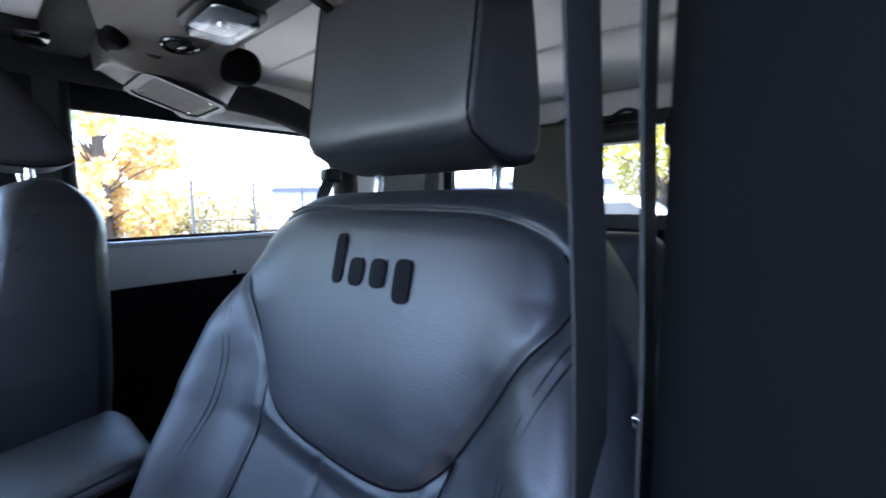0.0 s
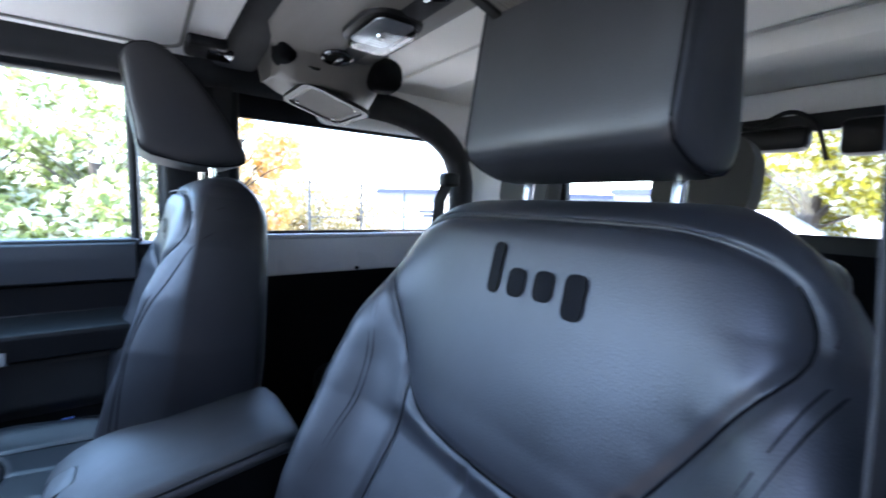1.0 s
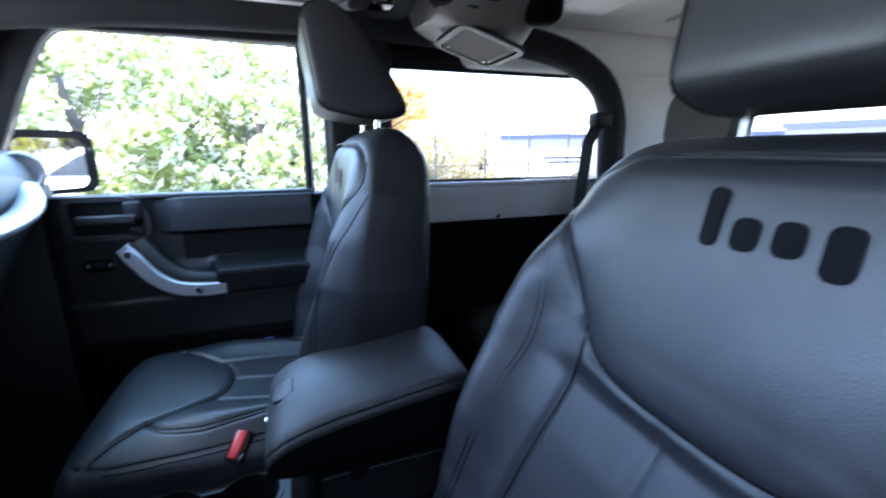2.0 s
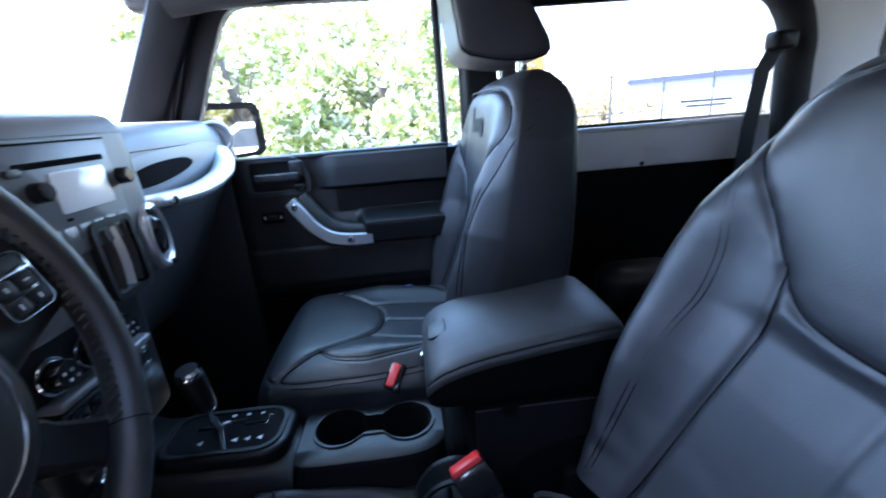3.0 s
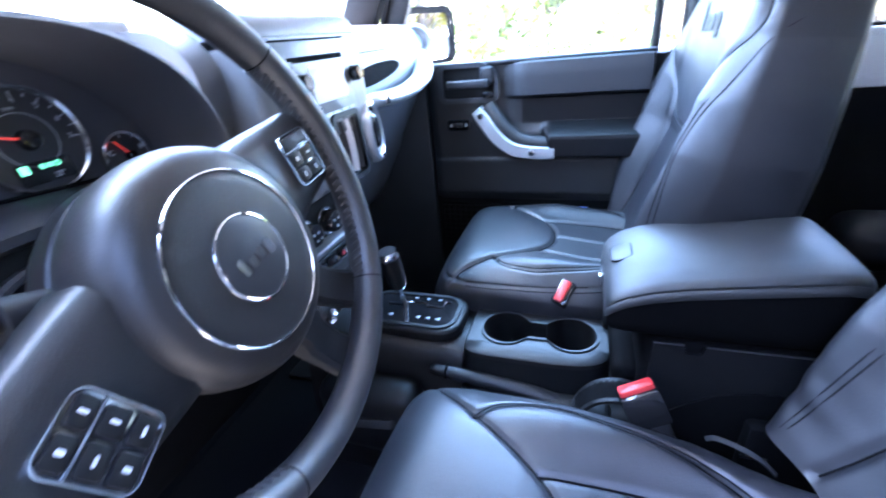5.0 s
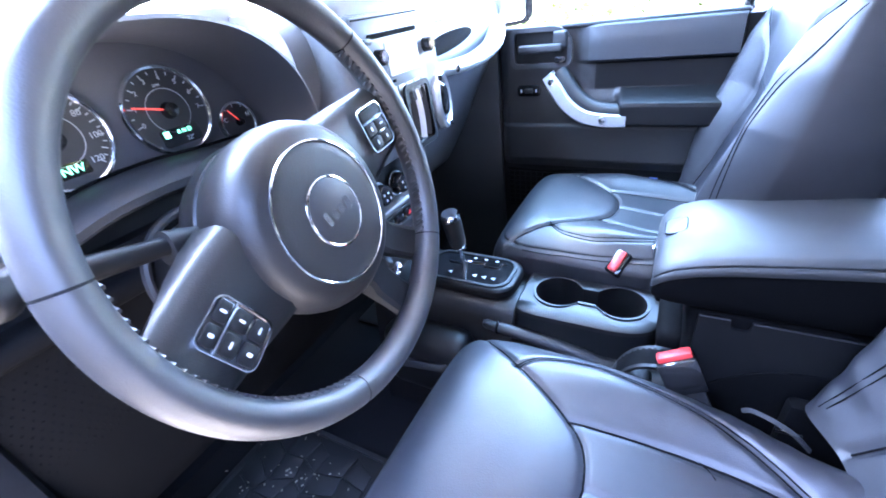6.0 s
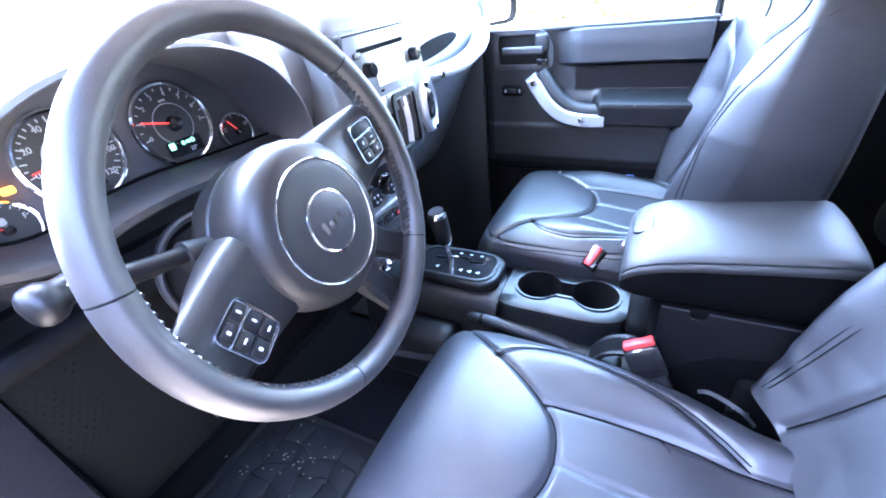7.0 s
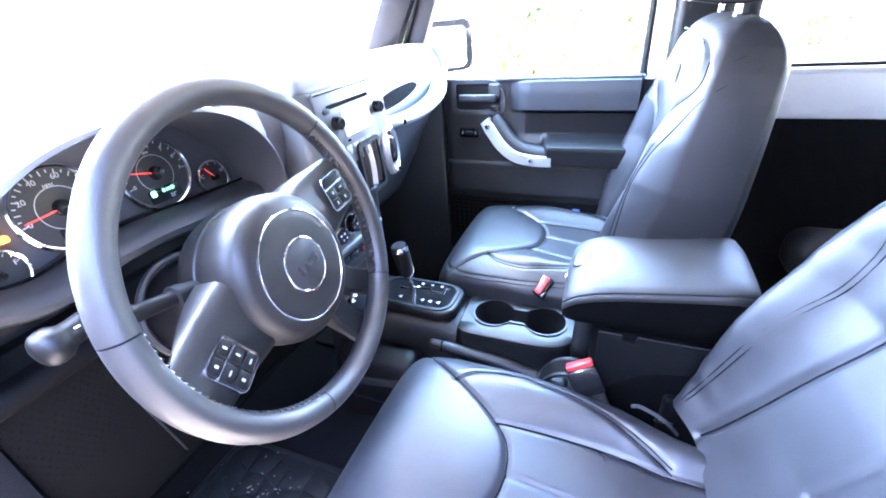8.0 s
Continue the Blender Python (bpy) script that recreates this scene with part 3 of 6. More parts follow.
def seam_lines(co, U, V, front, lines, parent, r=.0013):
    """Dark sewn lines that lie in the grooves of a padded sheet."""
    P, Q = np.where(front, U, 9.0), V
    for line in lines:
        for sg in (1, -1):
            pts = [settle((P - sg * u) ** 2 + (Q - v) ** 2, co, .0025) for u, v in line]
            part("seam", tube(pts, r, 5), SEAM, parent)


def around(front, rear, k):
    """Angles round a section: even steps across the face, then across the rear."""
    def half(n):
        x = 1 - 2 * np.arange(n) / n
        x = np.sin(x * np.pi / 2) * 0.35 + x * 0.65
        return np.arccos(np.sign(x) * np.abs(x) ** (1 / k))
    return np.concatenate([half(front), np.pi + half(rear)])


def backrest(parent, m, wide):
    """Reclining back: x across, z up along the back from its pivot at -0.33, y out of its face."""
    v = np.concatenate([np.linspace(-0.34, 0.24, 190), np.linspace(0.24, 0.3345, 46)[1:]])
    th = around(170, 60, 0.75)
    W = np.interp(v, [-.34, -.2, 0, .1, .185, .23, .28, .31, .325, .336], [.255, .282, .296, .291, .279, .262, .232, .205, .185, .16])
    W = W + wide * np.interp(v, [-.34, -.25, .04, .12, .20], [.9, 1, 1, .7, 0])
    V, T = np.meshgrid(v, th, indexing="ij")
    Wg = W[:, None]
    c, s = np.cos(T), np.sin(T)
    U = Wg * np.sign(c) * np.abs(c) ** 0.75
    E = np.abs(s) ** 0.36
    wm = np.interp(v, [-.34, .2, .336], [-.075, -.065, -.085])[:, None]
    wb = np.interp(v, [-.34, -.04, .23, .30, .336], [-.185, -.182, -.165, -.155, -.14])[:, None]
    a = np.abs(U)
    w0 = np.interp(V, [-.34, -.28, -.2, -.1, -.02, .05], [.075, .056, .038, .022, .004, 0])
    g = np.interp(V, [-.34, -.2, -.15, -.08, 0.0, .09, .15, .2, .26], [.055, .082, .088, .086, .080, .062, .034, .012, 0])
    wf = w0 + g * np.exp(-((a / Wg - .83) / .17) ** 2)
    ins = inside(U, V, SHIELD_LOOP)
    ds = seg_dist(a, V, SHIELD)
    wf = wf + np.where(ins, .011 * (1 - np.exp(-ds / .026)), 0) - .007 * np.exp(-(ds / .0048) ** 2)
    wf = wf - .012 * np.exp(-(a / .16) ** 4) * (V < 0.0) * np.clip(-V / .03, 0, 1)
    for line in BACK_SEAMS:
        d = seg_dist(a, V, line)
        wf = wf - .010 * np.exp(-(d / .005) ** 2)
    # soft puckers along the shield's seam and at the foot of the wings
    wf = wf + .0004 * np.sin(190 * V + 60 * a) * np.exp(-(ds / .022) ** 2) * (V < .2)
    wf = wf + .0016 * np.sin(120 * V - 50 * a) * np.exp(-((V + .27) / .06) ** 2) * np.exp(-((a / Wg - .8) / .15) ** 2)
    d = np.abs(U - .012 - .05 * np.clip(-V, 0, .1))
    wf = wf - .006 * np.exp(-(d / .004) ** 2) * (V < 0) * (V > -.2)
    wf = soften(wf)
    lift = np.sqrt(np.clip(1 - (np.clip(v - .245, 0, 1) / .0905) ** 2, 0, 1))[:, None]
    front = wm + (wf - wm) * E * lift
    rear = wm + (wb - wm) * E * lift
    Y = np.where(s >= 0, front, rear)
    Zl = np.where(V > .245, .245 + (V - .245) * .77, V)
    # grooves and sewn lines over the shoulders
    lines = []
    for base, du, dv in ((RUN, 0, 0), (RUN, -.006, .007), (YOKE, 0, 0)):
        lines.append([(x + du - wide * .5 * min(1, max(0, (.2 - z) / .1)), z + dv, w) for x, z, w in smooth_path(base, 5)])
    stuck = []
    dent = np.zeros_like(U)
    for line in lines:
        sunk = np.array([settle((np.abs(U) - x) ** 2 + (Zl - z) ** 2 + 9 * (s < .05), np.stack([np.abs(U), Y, Zl], -1), .003) if z < (.19 if wide else .10) else (x, w, z) for x, z, w in line])
        for _ in range(4):
            sunk[1:-1] = (sunk[:-2] + 2 * sunk[1:-1] + sunk[2:]) / 4
        stuck.append(sunk)
        for x, y, z in smooth_path([tuple(q) for q in sunk if q[2] < .16], 3) if sunk[-1][2] < .1 else ():
            dent = np.maximum(dent, np.exp(-((np.abs(U) - x) ** 2 + (Y - y) ** 2 + (Zl - z) ** 2) / .0034 ** 2))
    away = np.sqrt(U ** 2 + (Y - wm) ** 2) + 1e-6
    dent = .0022 * soften(dent)
    U, Y = U - dent * U / away, Y - dent * (Y - wm) / away
    co = np.stack([U, Y, Zl + .33], -1)
    M = np.array(m)
    co = co @ M[:3, :3].T + M[:3, 3]
    seam_lines(co, U, V, s > 0, [[q for q in SHIELD if q[1] < .245], BACK_SEAMS[0]], parent)
    for sunk in stuck:
        for sg in (1, -1):
            part("seam", tube([m @ Vector((sg * x, y - .0003 * (z < .16), z + .33)) for x, y, z in sunk.tolist()], .0009, 5), SEAM, parent)
    Uc, Vc = (U[:-1] + U[1:]) / 2, (V[:-1] + V[1:]) / 2
    fr = (s[:-1] > 0)
    ac = np.abs(Uc)
    seam_u = np.interp(Vc, [-.34, -.18, -.08, 0, .052], [.175, .168, .158, .155, .163])
    reg = np.full(Uc.shape, 3)
    reg[fr & (ac < seam_u) & (Vc < .05)] = 1
    reg[fr & (ac >= seam_u) & (Uc > 0)] = 2
    reg[fr & (ac >= seam_u) & (Uc < 0)] = 4
    reg[fr & inside(Uc, Vc, SHIELD_LOOP)] = 0
    reg[fr & (Vc > .286)] = 3
    return sheet_parts(co, reg, [("emblem_panel", LEATHER2, "smooth shield-shaped upper panel"), ("back_insert", LEATHER, ""), ("side_bolster", LEATHER, ""), ("back_shell", LEATHER, ""), ("side_bolster", LEATHER, "")], parent, True)


def cushion(parent, o):
    """Seat cushion, y forward from the hinge, its top about z 0."""
    nv = 210
    L = 0.575
    v = np.concatenate([np.linspace(-0.06, 0.47, nv - 50), L - (L - 0.47) * (1 - np.linspace(0, 1, 51)[1:]) ** 2])
    v = np.clip(v, -0.06, L - 1e-4)
    th = around(170, 50, 0.7)
    V, T = np.meshgrid(v, th, indexing="ij")
    W = np.interp(v, [-.06, .02, .065, .11, .2, .3, .45, .53, .56, .575], [.185, .200, .217, .234, .252, .258, .256, .246, .23, .205])[:, None]
    c, s = np.cos(T), np.sin(T)
    U = W * np.sign(c) * np.abs(c) ** 0.7
    E = np.abs(s) ** 0.45
    a = np.abs(U)
    zf = np.interp(V, [-.06, .05, .2, .35, .5], [-.045, -.04, -.025, -.006, .004])
    g = np.interp(V, [-.06, .1, .3, .42, .5], [.03, .034, .028, .010, 0])
    zf = zf + 1.15 * g * np.exp(-((a / W - .70) / .2) ** 2)
    s1 = spline2([(.236, .525), (.205, .49), (.165, .435), (.115, .36), (.075, .312), (.04, .294), (0, .288)], 5)
    s2 = spline2([(.09, .328), (.099, .242), (.102, .179), (.100, .11), (.092, .046), (.09, -.05)], 5)
    s3 = spline2([(.160, .432), (.194, .392), (.207, .32), (.197, .258), (.186, .207), (.170, .158), (.149, .113), (.126, .07), (.104, .035)], 5)
    d1, d2, d3 = seg_dist(a, V, s1), seg_dist(a, V, s2), seg_dist(a, V, s3)
    poly = s1 + [(-x, y) for x, y in s1[::-1]][1:] + [(-.3, .7), (.3, .7)]
    pad = inside(U, V, poly)
    zf = zf + np.where(pad, .009 * (1 - np.exp(-d1 / .026)), 0) - .007 * np.exp(-(d1 / .0048) ** 2)
    zf = zf - .006 * np.exp(-(d2 / .0045) ** 2) * (V < .33)
    d4 = seg_dist(a, V, [(x - .008, y) for x, y in s3])
    zf = zf - .0045 * np.exp(-(d3 / .0030) ** 2) - .0040 * np.exp(-(d4 / .0030) ** 2)
    zf = zf - .006 * np.exp(-(U / .004) ** 2) * (V < .285)
    # soft creases where the bolster meets the back
    zf = zf + .0014 * np.sin(150 * V + 40 * U) * np.exp(-((V - .07) / .06) ** 2) * np.exp(-((a / W - .78) / .18) ** 2)
    zf = soften(zf)
    lift = (np.clip(1 - (np.clip(v - .44, 0, 1) / (L - .44)) ** 3, 0, 1) ** .45)[:, None]
    zm, zb = -.10, -.19
    top = zm + (zf - zm) * E * lift
    bot = zm + (zb - zm) * E * lift
    Z = np.where(s >= 0, top, bot)
    # seam round the front edge
    edge = np.exp(-((Z + .032) / .003) ** 2)
    U = U * (1 - .012 * edge)
    co = np.stack([U + o[0], V + o[1] - .006 * edge * (V > .5), Z + o[2]], -1)
    seam_lines(co, U, V, s > 0, [s1[2:], s2], parent, .0015)
    # twin sewn lines along the cushion's sides
    for off in (-.030, -.038):
        for sg in (1, -1):
            cols = np.where((np.sin(th) > 0) & (np.cos(th) * sg > 0))[0]
            pts = []
            for j in range(8, nv - 48, 3):
                if v[j] < .13 or Z[j, cols].max() < off + .006:
                    continue
                i = cols[int(np.argmin(np.abs(Z[j, cols] - off)))]
                pts.append(tuple(co[j, i]))
            pts = np.array(pts)
            for _ in range(3):
                pts[1:-1] = (pts[:-2] + 2 * pts[1:-1] + pts[2:]) / 4
            part("seam", tube([tuple(p) for p in pts], .0012, 5), SEAM, parent)
    seam_lines(co, U, V, s > 0, [s3, [(x - .008, y) for x, y in s3]], parent, .0013)
    Uc, Vc = (U[:-1] + U[1:]) / 2, (V[:-1] + V[1:]) / 2
    fr = s[:-1] > 0
    reg = np.full(Uc.shape, 3)
    seam_u = np.interp(Vc, [-.05, .046, .11, .179, .242, .328], [.09, .092, .100, .102, .099, .09])
    ac = np.abs(Uc)
    reg[fr & (ac < seam_u) & (Vc < .33)] = 1
    reg[fr & (ac >= seam_u) & (Uc > 0)] = 2
    reg[fr & (ac >= seam_u) & (Uc < 0)] = 4
    reg[fr & inside(Uc, Vc, poly)] = 0
    obs = sheet_parts(co, reg, [("thigh_panel", LEATHER2, ""), ("cushion_insert", LEATHER, ""), ("cushion_bolster", LEATHER, ""), ("cushion_base", LEATHER, ""), ("cushion_bolster", LEATHER, "")], parent, True)
    return obs


HEAD0 = [(.036, .343), (.056, .356), (.067, .395), (.078, .435), (.088, .475), (.092, .503), (.080, .523), (.045, .533), (.005, .515), (-.045, .47), (-.09, .415), (-.118, .372), (-.112, .352), (-.07, .340), (-.02, .338)]


def headrest(parent, m, tall, fore, rear, half):
    head = [(w * (fore if w > 0 else rear), .34 + (v - .34) * tall) for w, v in HEAD0]
    prof = spline2(head + head[:1], 4)[:-1]
    cw, cv = -0.005, .34 + .09 * tall
    rings = []
    nx = 40
    for i in range(nx + 1):
        t = -1 + 2 * i / nx
        x = half * math.sin(t * math.pi / 2)
        k = (1 - abs(math.sin(t * math.pi / 2)) ** 26) ** 0.20
        seam = 1 - .012 * math.exp(-((abs(x) - half + .012) / .003) ** 2)
        k = max(k, 0.02)
        rings.append([m @ Vector((x, cw + (w - cw) * k * seam, .33 + cv + (v - cv) * k * seam)) for w, v in prof])
    hr = part("headrest", loft(rings), LEATHER, parent)
    for sx in (-1, 1):
        part("headrest_post", tube([m @ Vector((sx * .10, -.075, .33 + .285)), m @ Vector((sx * .10, -.060, .33 + .40))], .0065, 10), STEEL, parent, "bright steel post")
        part("post_collar", rbox(m @ Vector((sx * .10, -.077, .33 + .316)), (.042, .026, .014), .005, 2), GLOSS, parent)
    for sx in (-1, 1):
        k = (1 - (1 - .010 / half) ** 26) ** 0.20 * 1.003
        pts = [m @ Vector((sx * (half - .010), cw + (w - cw) * k, .33 + cv + (v - cv) * k)) for w, v in prof]
        part("headrest_welt", tube(pts, .0015, 6, closed=True), STITCH, hr)
    return hr


def logo_shape(parent, m, size, material, depth=0.0008):
    """A wordmark drawn as four plain rounded bars."""
    for x, z, w, h in ((-.047, .008, .015, .050), (-.018, -.004, .021, .027), (.013, -.004, .021, .027), (.045, -.009, .020, .038)):
        part("emblem_bar", plate(rrect(w * size, h * size, min(.008, .45 * w) * size, 4, x * size, z * size), depth, 0, m), material, parent, "dark embroidered bar")


def front_seat(cx, pivot_y, recline, base, tall, label):
    s = thing("front_seat", label, "car seat", "front seats")
    m = Matrix.Translation((cx, pivot_y, .815)) @ Matrix.Rotation(radians(recline), 4, "X")
    backrest(s, m, .044 if cx < 0 else .0)
    headrest(s, Matrix.Translation((-.014, 0, -.007) if cx < 0 else (.008, .010, -.006)) @ m, tall, *((.60, .80, .140) if cx < 0 else (1.08, 1.08, .132)))
    cushion(s, base)
    # emblem on the shield panel
    Me = m @ Matrix(((-1, 0, 0, -.030), (0, 0, 1, .0122), (0, 1, 0, .33 + .205), (0, 0, 0, 1))) @ pose(0, 0, 0, 0, 0, 3)
    logo_shape(s, Me, 1.16, STITCH if cx < 0 else FAINT)
    # welt over the top of the shield panel
    half = [q for q in SHIELD if q[1] > .268]
    welt = [(-x, y) for x, y in half[::-1]] + half[1:]
    part("piping", tube([m @ Vector((x, -.001 - .016 * max(0, abs(x) - .15) / .1, .33 + (.245 + (v - .245) * .77 if v > .245 else v) + .002)) for x, v in welt], .0018, 6), LEATHER, s)
    if cx < 0:
        loop = part("pull_strap", strap(smooth_path([(-.116, .108, .788), (-.121, .096, .798), (-.134, .070, .801), (-.146, .046, .796), (-.154, .028, .782)], 4), .007, .003, (.8, .35, .5)), WEB, s, "black pull strap at the seat hinge")
        part("strap_end", rbox((-.136, .052, .788), (.005, .034, .006), .002, 2), STEEL, loop)
    part("seat_pan", rbox((base[0], base[1] + .24, base[2] - .25), (.40, .46, .16), .02), PLASTIC, s)
    for sx in (-1, 1):
        part("seat_rail", rbox((base[0] + sx * .17, base[1] + .22, .44), (.04, .60, .08), .006), GLOSS, s)
    part("side_cover", rbox((cx + (.27 if cx < 0 else -.27), pivot_y + .03, .74), (.03, .16, .14), .012), KNEE, s)
    return s


front_seat(-.36, -.057, 15.8, (-.36, .015, .848), 1.3, "black leather driver seat with stitched shield-shaped upper panel")
front_seat(.42, .14, 6.5, (.42, .08, .872), 1.1, "black leather passenger seat, upright and slid forward")


def rear_bench():
    s = thing("rear_bench", "dark rear bench with two arched headrests", "car seat")
    part("cushion", rbox((0, -.60, .74), (1.0, .40, .16), .05, 4), LEATHER, s)
    part("backrest", rbox((0, -.88, 1.05), (1.0, .13, .56), .05, 4, Matrix.Rotation(radians(10), 4, "X")), LEATHER, s)
    for sx in (-1, 1):
        part("rear_headrest", plate(rrect(.20, .20, .075, 8), .08, .025, axes((.255 * sx, -.84, 1.475), (1, 0, 0), (0, -.1, 1)), seg=4), GREYCLOTH, s, "dark grey arched headrest")
        part("rear_post", tube([(.255 * sx, -.90, 1.28), (.255 * sx, -.885, 1.42)], .008, 8), STEEL, s)
    part("side_bolster", rbox((.56, -.42, .82), (.14, .26, .14), .055, 4), LEATHER, s)


rear_bench()


# unseen plain dark wall, added to keep the left sky's light out of the cabin
tagged(link("light_block_wall", rbox((-2.15, -1.5, 1.35), (0.3, 9.0, 2.7), 0.02), mat("dark grey light-blocking wall", (0.05, 0.05, 0.052), 0.9, grain=0.6, scale=40, vary=0.2, big=0.8), smooth=False), "unseen dark grey wall added to block light from the left", "wall", kind="structure")


# ---- dashboard ----
def dashboard():
    d = thing("dashboard", "charcoal dashboard with silver grab bar and round vents", "dashboard")
    prof = [(1.10, 1.375), (0.95, 1.405), (0.85, 1.408), (0.795, 1.395), (0.768, 1.36), (0.765, 1.31), (0.785, 1.255), (0.84, 1.16), (0.93, 1.00), (1.02, 0.86), (1.10, 0.84)]
    sp = spline2(prof, 4)
    rings = []
    for x in (-0.20, -0.14, 0.14, 0.4, 0.60, 0.655, 0.68, 0.69):
        sh = 0.02 if abs(x) > 0.683 else (0.008 if abs(x) > 0.67 else 0.0)
        rings.append([(x, y + sh * (y < 0.9), z - sh * (z > 1.3)) for y, z in sp])
    part("dash_body", loft(rings), DASHPAD, d)
    back = [(1.10, 1.375), (0.98, 1.402), (0.93, 1.404), (0.905, 1.395), (0.90, 1.36), (0.90, 1.22), (0.905, 1.15), (0.94, 1.00), (1.02, 0.86), (1.10, 0.84)]
    part("dash_body", loft([[(x, y, z) for y, z in spline2(back, 3)] for x in (-0.69, -0.67, -0.4, -0.20)]), DASHPAD, d)
    # passenger panel joint
    part("panel_joint", rbox((0.33, 0.7665, 1.352), (0.26, 0.003, 0.002), 0), GLOSS, d)
    # grab bar over its opening
    part("grab_bezel", plate([(x, z) for x, z in spline2([(0.125, 1.285), (0.15, 1.325), (0.24, 1.345), (0.40, 1.352), (0.54, 1.352), (0.60, 1.335), (0.58, 1.30), (0.48, 1.272), (0.33, 1.258), (0.18, 1.252), (0.125, 1.285)], 4)[:-1]], 0.003, 0.002, axes((0, 0.7665, 0), (1, 0, 0), (0, 0, 1))), STACK, d)
    # no real opening: a black plate gives the hollow's shade by colour
    part("grab_opening_shade", plate([(x, z) for x, z in spline2([(0.165, 1.298), (0.195, 1.312), (0.26, 1.324), (0.34, 1.328), (0.40, 1.326), (0.425, 1.314), (0.39, 1.300), (0.31, 1.288), (0.22, 1.284), (0.165, 1.298)], 4)[:-1]], 0.004, 0.002, axes((0, 0.764, 0), (1, 0, 0), (0, 0, 1))), CARPET, d, "dark plate standing for the shaded hollow behind the grab bar")
    path = smooth_path([(0.165, 0.745, 1.262), (0.19, 0.732, 1.262), (0.25, 0.726, 1.258), (0.34, 0.724, 1.257), (0.42, 0.725, 1.264), (0.49, 0.730, 1.277), (0.55, 0.745, 1.298), (0.59, 0.768, 1.325)], 5)
    bar = part("grab_bar", tube(path, [0.025 + 0.004 * math.sin(math.pi * i / (len(path) - 1)) for i in range(len(path))], 16, flat=0.58), SILVER, d, "satin silver grab bar")
    part("bar_bolt", lathe([(0.001, 0.003), (0.008, 0.003), (0.009, 0), (0.001, 0)], 14, axes((0.205, 0.7035, 1.261), (1, 0, 0), (0, 0, 1))), CHROME, bar)
    part("end_ring", torus(0.041, 0.007, 32, 8, axes((0.622, 0.785, 1.357), (0.6, -0.8, 0), (0, 0.2, 1))), SILVER, d, "silver ring of the side vent")
    part("end_vent", lathe([(0.001, 0), (0.036, 0), (0.036, -0.02), (0.001, -0.02)], 24, axes((0.622, 0.785, 1.357), (0.6, -0.8, 0), (0, 0.2, 1))), SILVER, d)
    # centre stack
    low = [(0.86, 1.388), (0.7165, 1.388), (0.7138, 1.35), (0.711, 1.31), (0.7078, 1.25), (0.7050, 1.20), (0.7045, 1.165), (0.715, 1.150), (0.86, 1.150)]
    cap = [(0.98, 1.392), (0.86, 1.389), (0.7165, 1.389), (0.7180, 1.400), (0.728, 1.414), (0.755, 1.424), (0.82, 1.428), (0.90, 1.420), (0.98, 1.402)]
    ends = ((-0.158, 0.022), (-0.153, 0.009), (-0.143, 0.002), (-0.13, 0.0), (0.115, 0.0), (0.130, 0.002), (0.140, 0.009), (0.145, 0.022))

    def block(profile):
        cy_, cz_ = 0.86, 1.30
        return loft([[(x, y + (cy_ - y) * s * 5 * (y < 0.8), z - s * (z > 1.392)) for y, z in profile] for x, s in ends])
    part("stack_body", block(low), STACK, d, "grey centre stack face")
    part("stack_cap", block(cap), DASHPAD, d, "soft hump over the centre stack")
    part("stack_base", rbox((-0.04, 0.805, 1.055), (0.26, 0.15, 0.30), 0.03, 4), PLASTIC, d)
    F = axes((0, 0.711, 0), (1, 0, 0), (0, 0.06, 1))
    F2 = Matrix.Translation((0, -0.06 * 1.31, 0)) @ F

    def face(outline, depth, r, h=0.0):
        return plate(outline, depth, r, F2 @ Matrix.Translation((0, 0, h)))
    radio = part("radio", face(rrect(0.200, 0.150, 0.012, 4, -0.028, 1.313), 0.006, 0.003), STACK, d, "grey radio face with slot and two knobs")
    part("disc_slot", face(rrect(0.150, 0.008, 0.003, 3, -0.020, 1.358), 0.001, 0, 0.0062), CARPET, radio)
    part("slot_key", face(rrect(0.022, 0.010, 0.005, 4, -0.098, 1.352), 0.003, 0.001, 0.0062), PLASTIC2, radio)
    part("bezel_line", face(rrect(0.196, 0.0025, 0.001, 2, -0.028, 1.384), 0.001, 0, 0.0062), CARPET, radio)
    part("screen", face(rrect(0.100, 0.054, 0.004, 3, -0.002, 1.320), 0.002, 0.0005, 0.0062), PAPER, radio, "pale protective film on the screen")
    for x, z in ((0.078, 1.326), (-0.078, 1.326)):
        part("knob", lathe([(0.001, 0.017), (0.010, 0.017), (0.012, 0.015), (0.013, 0.0), (0.001, 0.0)], 20, F2 @ Matrix.Translation((x, z, 0.006))), GLOSS, radio)
    for i in range(7):
        part("button", face(rrect(0.0235, 0.020, 0.002, 2, -0.105 + 0.0262 * i, 1.266), 0.003, 0.001, 0.0045), STACK, radio)
    part("mark", face(rrect(0.010, 0.004, 0.001, 2, -0.045, 1.285), 0.001, 0, 0.0062), GLOSS, radio)
    # square vent with curved blades
    vf = part("vent_frame", frame_plate(rrect(0.088, 0.118, 0.012, 4, 0.016, 1.213), rrect(0.072, 0.100, 0.008, 4, 0.016, 1.213), 0.012, F2), PLASTIC, d, "square air vent with pale blades")
    part("vent_dark", face(rrect(0.074, 0.102, 0.008, 4, 0.016, 1.213), 0.002, 0), GLOSS, vf)
    for i, xx in enumerate((-0.006, 0.016, 0.036)):
        pts = [F2 @ Vector((xx + 0.006 * math.sin(math.pi * k / 8), 1.168 + 0.09 * k / 8, 0.006)) for k in range(9)]
        part("vent_blade", strap(pts, 0.012, 0.002, (0.6, -1, 0)), PLASTIC2 if i != 1 else SILVER, vf)
